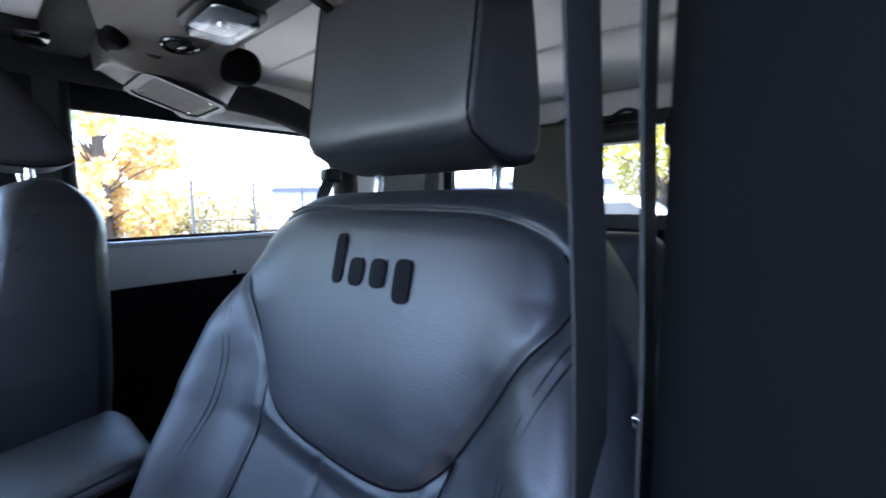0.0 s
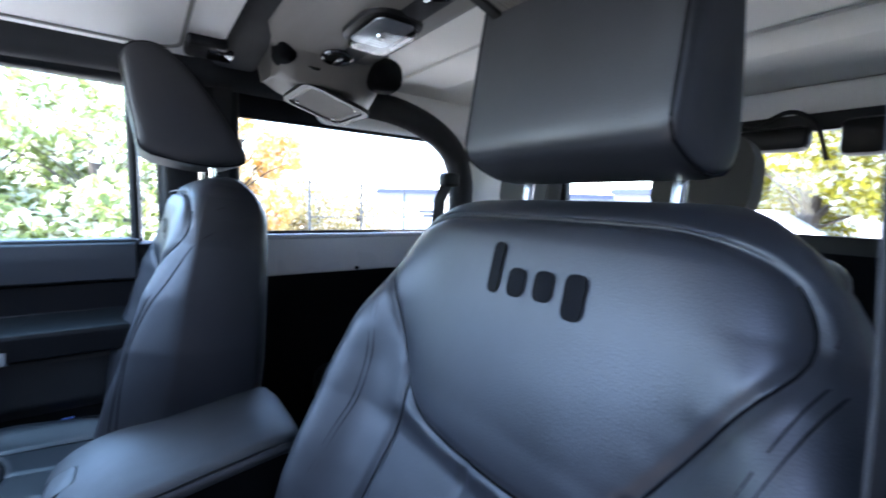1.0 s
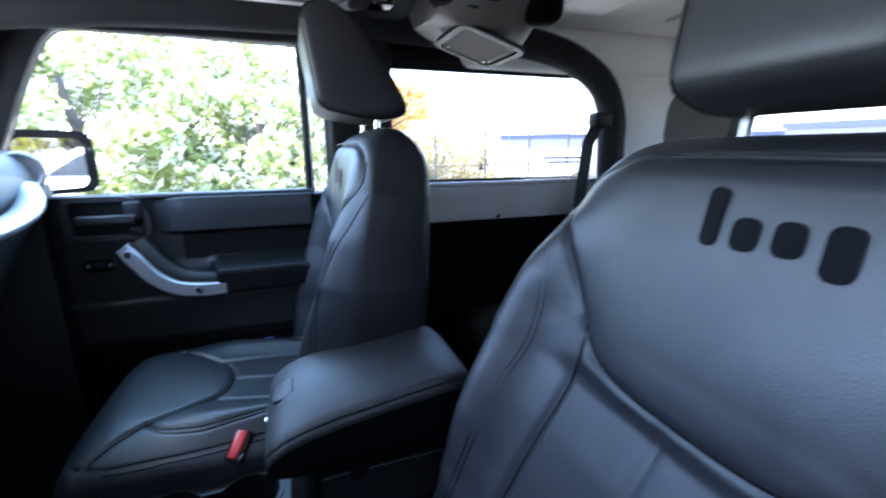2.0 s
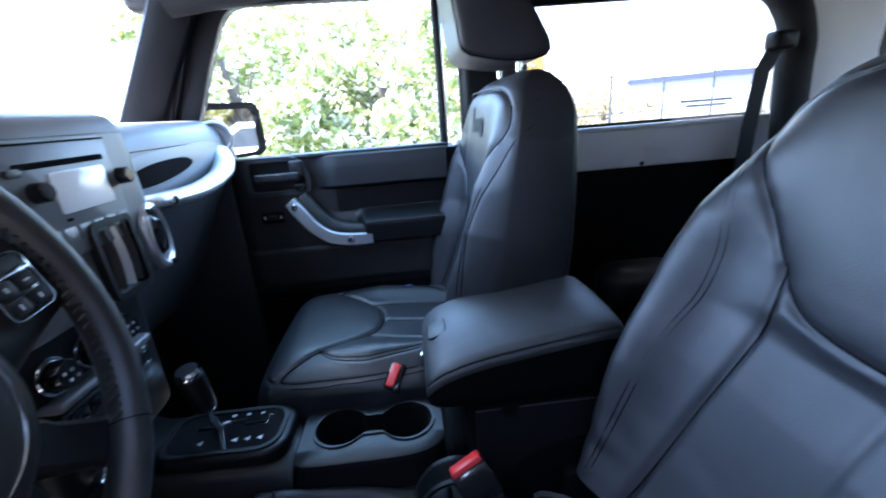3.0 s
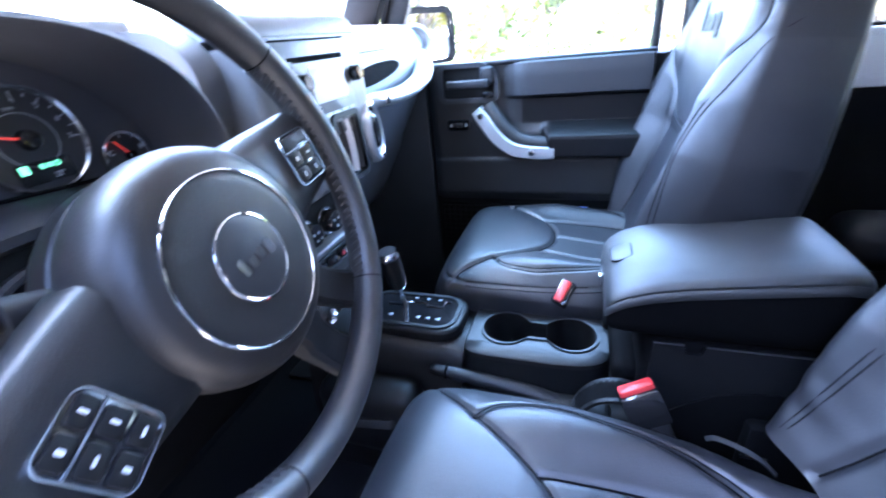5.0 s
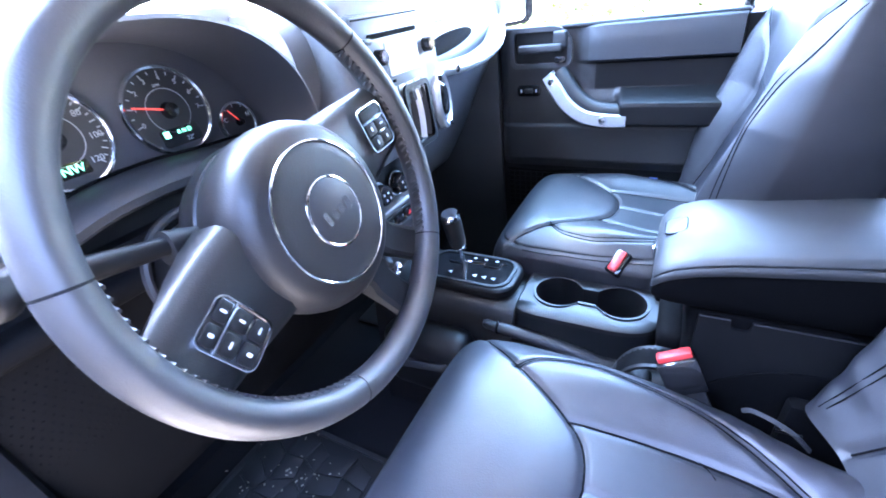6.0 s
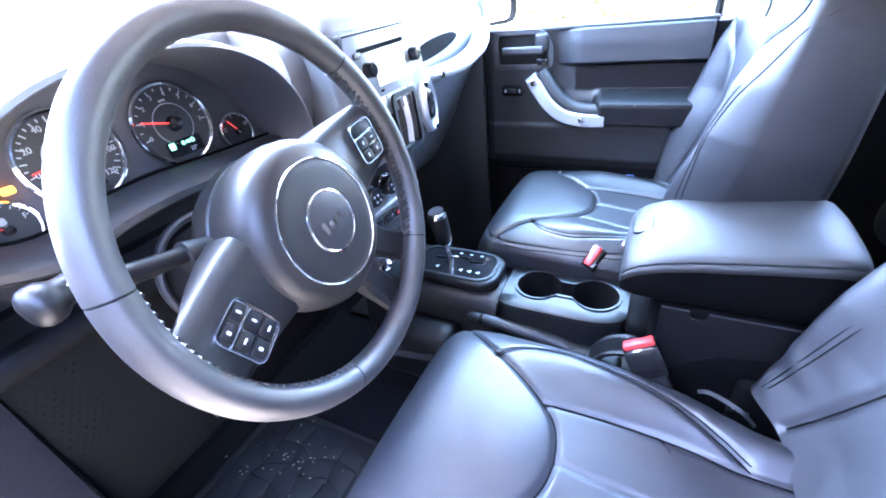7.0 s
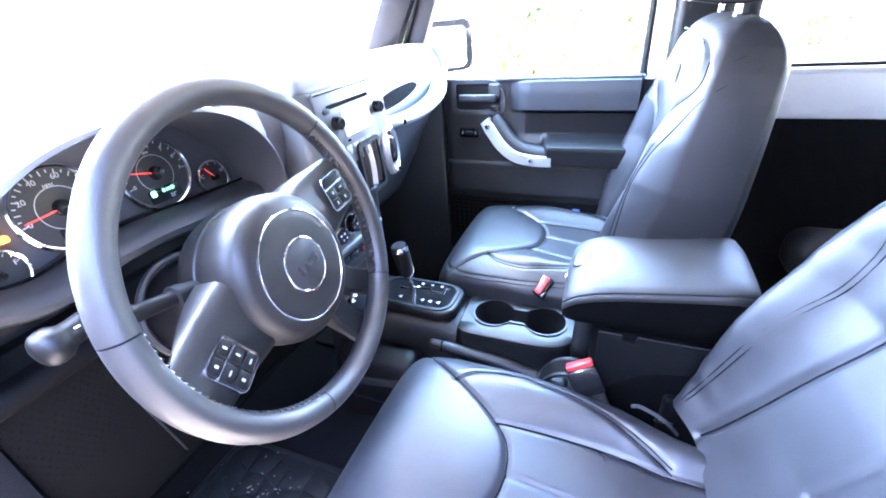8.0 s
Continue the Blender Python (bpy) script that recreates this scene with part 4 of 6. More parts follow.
    # round vent
    R2 = axes((0.127, 0.712, 1.212), (0.94, 0.22, 0.0), (0, 0.06, 1))
    rv = part("round_vent", torus(0.047, 0.0085, 36, 8, R2 @ Matrix.Diagonal((0.85, 1.1, 1.6, 1))), SILVER, d, "silver ring of the round air vent")
    part("vent_core", lathe([(0.001, 0.018), (0.026, 0.014), (0.034, 0.004), (0.040, -0.01), (0.001, -0.01)], 28, R2 @ Matrix.Diagonal((0.85, 1.1, 1, 1))), GLOSS, rv)
    part("ring_slot", rbox(R2 @ Vector((0.008, -0.052, 0.013)), (0.016, 0.006, 0.010), 0.002), GLOSS, rv)
    part("ring_slot", rbox(R2 @ Vector((-0.022, 0.046, 0.013)), (0.010, 0.006, 0.012), 0.002), GLOSS, rv)
    # climate knobs and switch row
    for i, (x, z) in enumerate(((-0.127, 1.102), (-0.065, 1.102), (-0.003, 1.102))):
        kn = part("climate_knob", lathe([(0.001, 0.024), (0.017, 0.024), (0.0195, 0.020), (0.0205, 0.0), (0.001, 0.0)], 24, Matrix.Translation((x, 0.728, z)) @ pose(0, 0, 0, 85)), GLOSS, d)
        for k in range(4):
            part("icon", rbox((x - 0.009 + 0.006 * k, 0.7025, z + 0.006 * (-1) ** k), (0.003, 0.001, 0.004), 0), MARK, kn)
        part("knob_ring", torus(0.0228, 0.0022, 32, 6, Matrix.Translation((x, 0.724, z)) @ pose(0, 0, 0, 85)), CHROME, kn)
    part("control_ledge", rbox((-0.06, 0.722, 1.068), (0.19, 0.034, 0.012), 0.005, 3), STACK, d, "grey ledge under the knobs")
    sr = part("switch_strip", rbox((-0.06, 0.725, 1.040), (0.18, 0.02, 0.026), 0.004), PLASTIC2, d)
    for zl in (1.0545, 1.0255):
        part("strip_line", rbox((-0.06, 0.7145, zl), (0.176, 0.003, 0.0016), 0), CHROME, sr)
    for i in range(5):
        part("switch", rbox((-0.128 + 0.034 * i, 0.713, 1.040), (0.029, 0.008, 0.019), 0.003), GLOSS, sr)
    part("hazard_mark", plate([(-0.005, -0.004), (0.005, -0.004), (0, 0.005)], 0.001, 0, axes((-0.06, 0.7085, 1.040), (1, 0, 0), (0, 0, 1))), RED, sr)
    sr2 = part("switch_strip", rbox((-0.06, 0.728, 1.008), (0.18, 0.02, 0.022), 0.004), PLASTIC2, d)
    part("power_socket", lathe([(0.001, 0.0), (0.011, 0.0), (0.013, 0.006), (0.0135, 0.0), (0.0135, -0.01), (0.001, -0.01)], 24, axes((-0.124, 0.722, 0.942), (1, 0, 0), (0, 0.2, 1))), CHROME, d, "chrome power socket")
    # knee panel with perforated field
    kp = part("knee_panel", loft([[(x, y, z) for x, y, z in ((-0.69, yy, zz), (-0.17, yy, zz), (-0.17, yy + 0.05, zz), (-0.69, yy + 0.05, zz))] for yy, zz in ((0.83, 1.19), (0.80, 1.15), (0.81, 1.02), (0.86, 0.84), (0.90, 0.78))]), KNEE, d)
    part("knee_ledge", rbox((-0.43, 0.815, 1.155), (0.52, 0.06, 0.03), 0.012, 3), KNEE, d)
    part("column_panel", rbox((-0.43, 0.868, 1.19), (0.515, 0.03, 0.10), 0.008), PLASTIC, d, "black panel behind the steering column")
    dots = bmesh.new()
    for i in range(13):
        for j in range(16):
            x, z = -0.675 + 0.0095 * i + (0.0047 if j % 2 else 0), 1.125 - 0.0085 * j
            yy = float(np.interp(z, [0.84, 1.02, 1.15], [0.86, 0.81, 0.80]))
            dots = rbox((x, yy - 0.0002, z), (0.0026, 0.0018, 0.0026), 0, bm=dots)
    tagged(part("perforation", dots, KNEE, d), kind="stuff")
    part("panel_seam", strap([(-0.545, 0.800, 1.15), (-0.54, 0.808, 1.02), (-0.50, 0.858, 0.84)], 0.003, 0.003, (1, 0, 0)), PLASTIC2, d)
    return d


dashboard()


def gauge(parent, x, z, r, top, start, span, labels, ticks, needle, tsize):
    """A round dial that faces the driver; angles run clockwise from straight left."""
    M = axes((x, 0.862, z), (1, 0, 0), (0, 0.16, 0.987))
    g = part("gauge", lathe([(0.0005, 0.0), (r, 0.0), (r, -0.01), (0.0005, -0.01)], 40, M), GAUGE, parent, "black dial with white marks")
    part("bezel", torus(r, 0.0035 if r > 0.05 else 0.0026, 48, 8, M), CHROME, g, "chrome dial ring")
    tk = bmesh.new()
    for i in range(ticks + 1):
        a = radians(180 - start - span * i / ticks)
        big = i % 2 == 0
        ln = r * (0.12 if big else 0.07)
        T = M @ Matrix.Rotation(a, 4, "Z") @ Matrix.Translation((r * 0.90 - ln / 2, 0, 0.0006))
        tk = join(tk, _bar(T, ln, r * 0.024))
    part("tick_marks", tk, MARK, g)
    for i, t in enumerate(labels):
        if not t:
            continue
        a = radians(180 - start - span * i / (len(labels) - 1))
        words(t, tsize, M @ Matrix.Translation((r * 0.74 * math.cos(a), r * 0.74 * math.sin(a), 0.001)), MARK, g, "numeral")
    a = radians(180 - start - span * needle)
    nd = _bar(M @ Matrix.Rotation(a, 4, "Z") @ Matrix.Translation((r * 0.42, 0, 0.006)), r * 0.85, r * 0.035)
    part("needle", nd, NEEDLE, g, "red needle")
    part("needle_cap", lathe([(0.0005, 0.011), (r * 0.16, 0.010), (r * 0.20, 0.001), (0.0005, 0.001)], 20, M), GLOSS, g)
    return g, M


def _bar(T, ln, w):
    b = bmesh.new()
    bmesh.ops.create_cube(b, size=1, matrix=T @ Matrix.Diagonal((ln, w, 0.0008, 1)))
    return b


def instrument_cluster():
    c = thing("instrument_cluster", "black instrument cluster with four chrome-ringed dials", "instruments")
    part("back_panel", rbox((-0.42, 0.886, 1.29), (0.50, 0.03, 0.27), 0.01), DASHPAD, c)
    # arched hood
    rings = []
    for y, k, dz in ((0.90, 0.93, 0), (0.865, 0.955, 0), (0.80, 0.97, 0), (0.745, 0.99, 0), (0.735, 1.005, 0), (0.738, 1.03, 0), (0.76, 1.05, 0.0), (0.85, 1.07, 0.0), (0.93, 1.06, -0.01)):
        ring = []
        for i in range(41):
            a = math.pi * (1.01 - 1.02 * i / 40)
            ring.append((-0.425 + 0.232 * k * math.copysign(abs(math.cos(a)) ** 0.85, math.cos(a)), y - 0.03 * max(0, math.sin(a)) + 0.02, 1.215 + dz + 0.196 * k * math.copysign(abs(math.sin(a)) ** 0.9, math.sin(a))))
        rings.append(ring)
    part("hood", loft(rings, False, wrap=False), DASHPAD, c, "arched charcoal hood")
    # rolled trim under the dials, dipping round the fuel dial
    xs = np.linspace(-0.665, -0.18, 34)
    dip = np.interp(xs, [-.665, -.61, -.575, -.54, -.49, -.41, -.33, -.18], [.034, .012, -.002, -.004, .010, .013, .006, -.002])
    for _ in range(3):
        dip[1:-1] = (dip[:-2] + 2 * dip[1:-1] + dip[2:]) / 4
    roll = ((0.878, 1.249), (0.852, 1.250), (0.828, 1.247), (0.813, 1.239), (0.806, 1.228), (0.810, 1.217), (0.825, 1.209), (0.878, 1.204))
    part("lower_trim", loft([[(x, yy, zz + dz) for yy, zz in roll] for x, dz in zip(xs, dip)]), DOORPAD, c)
    part("trim_groove", tube([(x, 0.8485, 1.2515 + dz) for x, dz in zip(xs, dip)], 0.0022, 6), KNEE, c)
    sp, M = gauge(c, -0.481, 1.312, 0.0550, 0, -10, 236, ["0", "20", "40", "60", "80", "100", "120"], 24, 0.02, 0.010)
    words("MPH", 0.006, M @ Matrix.Translation((0, 0.030, 0.001)), MARK, sp, "caption")
    part("inner_ring", torus(0.028, 0.0006, 40, 4, M @ Matrix.Translation((0, 0, 0.0008))), MARK, sp)
    part("display", plate(rrect(0.036, 0.016, 0.003, 3, 0, -0.033), 0.0012, 0, M), GLOSS, sp)
    words("NW", 0.0135, M @ Matrix.Translation((0, -0.033, 0.0018)), GREENLIT, sp, "compass_reading")
    ta, M = gauge(c, -0.347, 1.311, 0.0550, 0, -14, 200, ["0", "1", "2", "3", "4", "5", "6", "7"], 14, 0.15, 0.0085)
    words("RPM", 0.005, M @ Matrix.Translation((0, 0.032, 0.001)), MARK, ta, "caption")
    part("inner_ring", torus(0.028, 0.0005, 40, 4, M @ Matrix.Translation((0, 0, 0.0008))), MARK, ta)
    part("display", plate(rrect(0.054, 0.023, 0.004, 3, 0.0, -0.033), 0.0012, 0, M), GLOSS, ta)
    part("gear_block", plate(rrect(0.008, 0.009, 0.001, 2, -0.019, -0.028), 0.0004, 0, M @ Matrix.Translation((0, 0, 0.0014))), GREENLIT, ta)
    words("R N D", 0.0075, M @ Matrix.Translation((0.006, -0.028, 0.0018)), GREENLIT, ta, "gear_letters")
    words("22\u00b0", 0.0075, M @ Matrix.Translation((0.010, -0.039, 0.0018)), MARK, ta, "temperature_reading")
    tg, M = gauge(c, -0.251, 1.269, 0.029, 0, 20, 140, ["C", "", "H"], 4, 0.25, 0.009)
    fg, M = gauge(c, -0.573, 1.263, 0.030, 0, 20, 140, ["E", "", "F"], 8, 0.08, 0.009)
    part("pump_icon", plate(rrect(0.008, 0.008, 0.002, 2, 0, 0.010), 0.001, 0, M), MARK, fg)
    part("warning_lamp", plate(rrect(0.012, 0.008, 0.002, 2), 0.006, 0, axes((-0.553, 0.862, 1.301), (1, 0, 0), (0, 0.16, 1))), AMBER, c, "lit amber warning lamp")
    part("trip_button", tube([(-0.285, 0.862, 1.243), (-0.285, 0.845, 1.243)], 0.004, 10), CHROME, c)
    return c


instrument_cluster()


# ---- steering wheel ----
WC, PSI, THETA, TURNED = Vector((-0.4125, 0.579, 1.2425)), 0.06, 0.287, 15.0


def steering_wheel():
    ex = Vector((math.cos(PSI), math.sin(PSI), 0))
    nz = Vector((math.sin(PSI) * math.cos(THETA), -math.cos(PSI) * math.cos(THETA), math.sin(THETA)))
    col = axes(WC, ex, nz.cross(ex))
    M = col @ Matrix.Rotation(radians(TURNED), 4, "Z")
    w = thing("steering_wheel", "black leather steering wheel turned a little off straight", "steering wheel")
    R = 0.2055

    def rim(a0, a1, r, k=14, steps=40):
        rings = []
        for i in range(steps + 1):
            a = radians(a0 + (a1 - a0) * i / steps)
            o = Vector((math.cos(a), math.sin(a), 0))
            rings.append([M @ (o * (R + r * math.cos(2 * math.pi * q / k)) + Vector((0, 0, 1.15 * r * math.sin(2 * math.pi * q / k)))) for q in range(k)])
        return loft(rings)
    seams = (24, 156, 236, 305, 384)
    for a0, a1 in zip(seams, seams[1:]):
        part("rim_section", rim(a0 + 0.3, a1 - 0.3, 0.0166, 20, max(14, int((a1 - a0) / 2))), RIMSKIN, w, "black leather rim")
        part("rim_joint", rim(a0 - 0.5, a0 + 0.5, 0.0158, 20, 2), STITCH, w)
    # laced stitching on the inner side of the grips
    for a0, a1 in ((24, -55), (156, 236)):
        st = bmesh.new()
        N = 30
        for i in range(N):
            a = radians(a0 + (a1 - a0) * (i + 0.5) / N)
            da = radians(0.75)
            p = [M @ Vector(((R - 0.0160) * math.cos(a + s * da), (R - 0.0160) * math.sin(a + s * da), h)) for s, h in ((-1, -0.004), (0, 0.0012), (1, 0.0065))]
            st = tube(p, 0.0021, 6, st)
        tagged(part("lacing", st, RIMSKIN, w), kind="stuff")
    # padded boss, set a little below the rim's middle
    RIM, M = M, M @ Matrix.Translation((0.004, -0.026, -0.025)) @ Matrix.Diagonal((1.03, 1.03, 1, 1))
    boss = [(0.0005, 0.0395), (0.030, 0.039), (0.060, 0.038), (0.070, 0.0375), (0.0725, 0.036), (0.080, 0.0345), (0.088, 0.030), (0.0945, 0.022), (0.098, 0.010), (0.099, -0.006), (0.097, -0.028), (0.092, -0.044), (0.0005, -0.044)]
    cover = [(0.090, -0.040), (0.0945, -0.044), (0.095, -0.062), (0.089, -0.082), (0.078, -0.096), (0.0005, -0.096)]
    part("rear_cover", lathe(cover, 48, M), SPOKE, w, "black cover behind the boss")
    part("boss", lathe(boss, 56, M), BOSS, w, "round padded centre boss")
    part("boss_ring", torus(0.071, 0.0014, 64, 8, M @ Matrix.Translation((0, 0, 0.0378))), CHROME, w, "thin silver ring")
    bd = part("badge", lathe([(0.0005, 0.0035), (0.030, 0.003), (0.034, 0.0015), (0.034, -0.002), (0.0005, -0.002)], 40, M @ Matrix.Translation((0, 0, 0.0395))), PLASTIC2, w)
    part("badge_ring", torus(0.0345, 0.0017, 48, 8, M @ Matrix.Translation((0, 0, 0.0405))), CHROME, bd)
    for x, z, ww, h in ((-.0165, .0025, .006, .015), (-.006, -.001, .0075, .009), (.005, -.001, .0075, .009), (.0165, -.003, .008, .014)):
        part("badge_bar", plate(rrect(ww, h, .0025, 3, x, z), 0.001, 0, M @ Matrix.Translation((0, 0, 0.0432)) @ Matrix.Diagonal((1.0, 1.0, 1, 1))), CHROME, bd)
    # side spokes with switch pads
    for side in (0, 180):
        S = M @ Matrix.Rotation(radians(side), 4, "Z")
        rows = []
        dn = -0.010 if side else 0.010
        for r_, wd, h0, h1 in ((0.080, 0.054, 0.020, -0.030), (0.105, 0.052, 0.019, -0.026), (0.135, 0.048, 0.019, -0.014), (0.165, 0.044, 0.023, 0.004), (0.190, 0.040, 0.027, 0.014)):
            rows.append([S @ Vector((r_, y + dn, z)) for y, z in ((-wd, h1), (-wd, h0 - 0.016), (-wd + 0.004, h0 - 0.008), (-wd + 0.016, h0), (wd - 0.016, h0), (wd - 0.004, h0 - 0.008), (wd, h0 - 0.016), (wd, h1))])
        part("spoke", loft(rows), SPOKE, w)
        T = S @ Matrix.Translation((0.146, -0.003 if side else 0.012, 0.0225)) @ pose(0, 0, 0, 0, -4, 9 if side else -9) @ Matrix.Rotation(radians(180 if side else 0), 4, "Z") @ Matrix.Diagonal((0.95, 0.96 if side else 0.90, 1, 1))
        sp = part("switch_pad", plate(rrect(0.047, 0.058, 0.009, 5), 0.003, 0.001, T), GLOSS, w)
        part("switch_rim", frame_plate(rrect(0.0484, 0.0594, 0.0096, 5), rrect(0.0462, 0.0572, 0.0088, 5), 0.0044, T), CHROME, sp)
        part("switch_bar", plate(rrect(0.045, 0.0016, 0.0006, 2, 0, 0.0105), 0.0042, 0, T), CHROME, sp)
        keys = [(-0.0108, 0.019, 0.019, 0.013), (0.0108, 0.019, 0.019, 0.013)] if side else [(0, 0.0195, 0.041, 0.0135)]
        keys += [(kx, ky, 0.019, 0.0155) for kx in (-0.0108, 0.0108) for ky in (0.0005, -0.0180)]
        for n_key, (bx, by, kw, kh) in enumerate(keys):
            bt = part("button", plate(rrect(kw, kh, 0.003, 3, bx, by), 0.0050, 0.0012, T), PLASTIC, sp)
            if kw < 0.03:
                iw, ih = ((0.0065, 0.0022), (0.0032, 0.0052), (0.0022, 0.0062))[(n_key + (1 if side else 0)) % 3]
                part("icon", plate(rrect(iw, ih, 0.001, 2, bx, by), 0.0003, 0, T @ Matrix.Translation((0, 0, 0.0051))), MARK, bt)
    # twin lower spokes
    for da in (8, 35):
        S = M @ Matrix.Rotation(radians(-90 + da), 4, "Z")
        rows = []
        for r_, wd, h0, h1 in ((0.082, 0.0215, 0.016, -0.020), (0.105, 0.0212, 0.017, -0.014), (0.122, 0.0205, 0.010, -0.012), (0.15, 0.0205, 0.013, -0.004), (0.182, 0.0230, 0.022, 0.006)):
            rows.append([S @ Vector((r_, y, z)) for y, z in ((-wd, h1), (-wd, h0 - 0.005), (-wd + 0.005, h0), (wd - 0.005, h0), (wd, h0 - 0.005), (wd, h1))])
        part("lower_spoke", loft(rows), SPOKE, w)
    # column shroud
    c = thing("steering_column", "dark grey column shroud with a control stalk", "steering column")
    rings = []
    for h, r_, dy in ((-0.050, 0.066, -0.02), (-0.06, 0.074, -0.02), (-0.12, 0.074, -0.03), (-0.20, 0.070, -0.045), (-0.34, 0.065, -0.065)):
        rings.append([col @ Vector((r_ * math.cos(2 * math.pi * k / 28), dy + r_ * 0.92 * math.sin(2 * math.pi * k / 28), h)) for k in range(28)])
    part("shroud", loft(rings), PLASTIC, c)
    part("collar", torus(0.078, 0.006, 40, 8, col @ Matrix.Translation((0, -0.050, -0.225))), PLASTIC2, c, "rolled edge round the column")
    stalk = smooth_path([(-0.50, 0.640, 1.235), (-0.56, 0.645, 1.247), (-0.600, 0.650, 1.254)], 4)
    st = part("stalk", tube(stalk, [0.008 + 0.004 * i / (len(stalk) - 1) for i in range(len(stalk))], 12), PLASTIC, c, "grey control stalk")
    part("stalk_grip", lathe([(0.0005, 0.002), (0.0090, 0.0012), (0.0140, -0.0012), (0.0175, -0.0055), (0.0186, -0.0115), (0.0178, -0.018), (0.0150, -0.0225), (0.0128, -0.026), (0.0115, -0.055), (0.0005, -0.055)], 28, axes((-0.644, 0.654, 1.259), (0, 1, 0), (-0.1, 0, 1)) @ pose(0, 0, 0, 180)), PLASTIC, st)
    for i in range(3):
        part("icon", rbox((-0.612 + 0.012 * i, 0.645, 1.2695), (0.005, 0.006, 0.001), 0), MARK, st)
    part("left_stalk_boot", lathe([(0.001, 0.0), (0.016, 0.0), (0.012, 0.03), (0.001, 0.03)], 16, axes((-0.525, 0.642, 1.238), (0, 1, 0), (0.2, 0, 1))), RUBBER, c)


steering_wheel()


# ---- centre console ----
def ring_hole(cx, cy, z, outer, inner, depth, rimh, parent, n=72):
    """Plate between an outer and an inner radius law, with a sunk cup."""
    A = [2 * math.pi * k / n for k in range(n)]
    o = [(cx + outer(a) * math.cos(a), cy + outer(a) * math.sin(a)) for a in A]
    i = [(cx + inner(a) * math.cos(a), cy + inner(a) * math.sin(a)) for a in A]
    i2 = [(cx + (inner(a) + 0.006) * math.cos(a), cy + (inner(a) + 0.006) * math.sin(a)) for a in A]
    i3 = [(cx + inner(a) * 0.92 * math.cos(a), cy + inner(a) * 0.92 * math.sin(a)) for a in A]
    side = loft([[(x - 0.03 * (x < cx), y, z - 0.20) for x, y in o], [(x - 0.008 * (x < cx), y, z - 0.06) for x, y in o], [(x, y, z - 0.012) for x, y in o]], False)
    part("cup_side", side, PLASTIC, parent)
    b = loft([[(x, y, z - 0.013) for x, y in o], [(cx + (x - cx) * 0.985, cy + (y - cy) * 0.99, z - 0.003) for x, y in o], [(cx + (x - cx) * 0.94, cy + (y - cy) * 0.97, z) for x, y in o],
              [(x, y, z) for x, y in i2]], False)
    part("cup_plate", b, SPOKE, parent)
    rim = loft([[(x, y, z - 0.002) for x, y in i2], [(x, y, z + rimh) for x, y in i2], [(x, y, z + rimh) for x, y in i], [(x, y, z - 0.004) for x, y in i]], False)
    part("cup_rim", rim, PLASTIC2, parent)
    cup = loft([[(x, y, z + rimh * 0.5) for x, y in i], [(x, y, z - depth) for x, y in i3]], False)
    b2 = bmesh.new()
    b2.faces.new([b2.verts.new((x, y, z - depth)) for x, y in i3])
    part("cup_well", join(cup, b2), PLASTIC, parent)


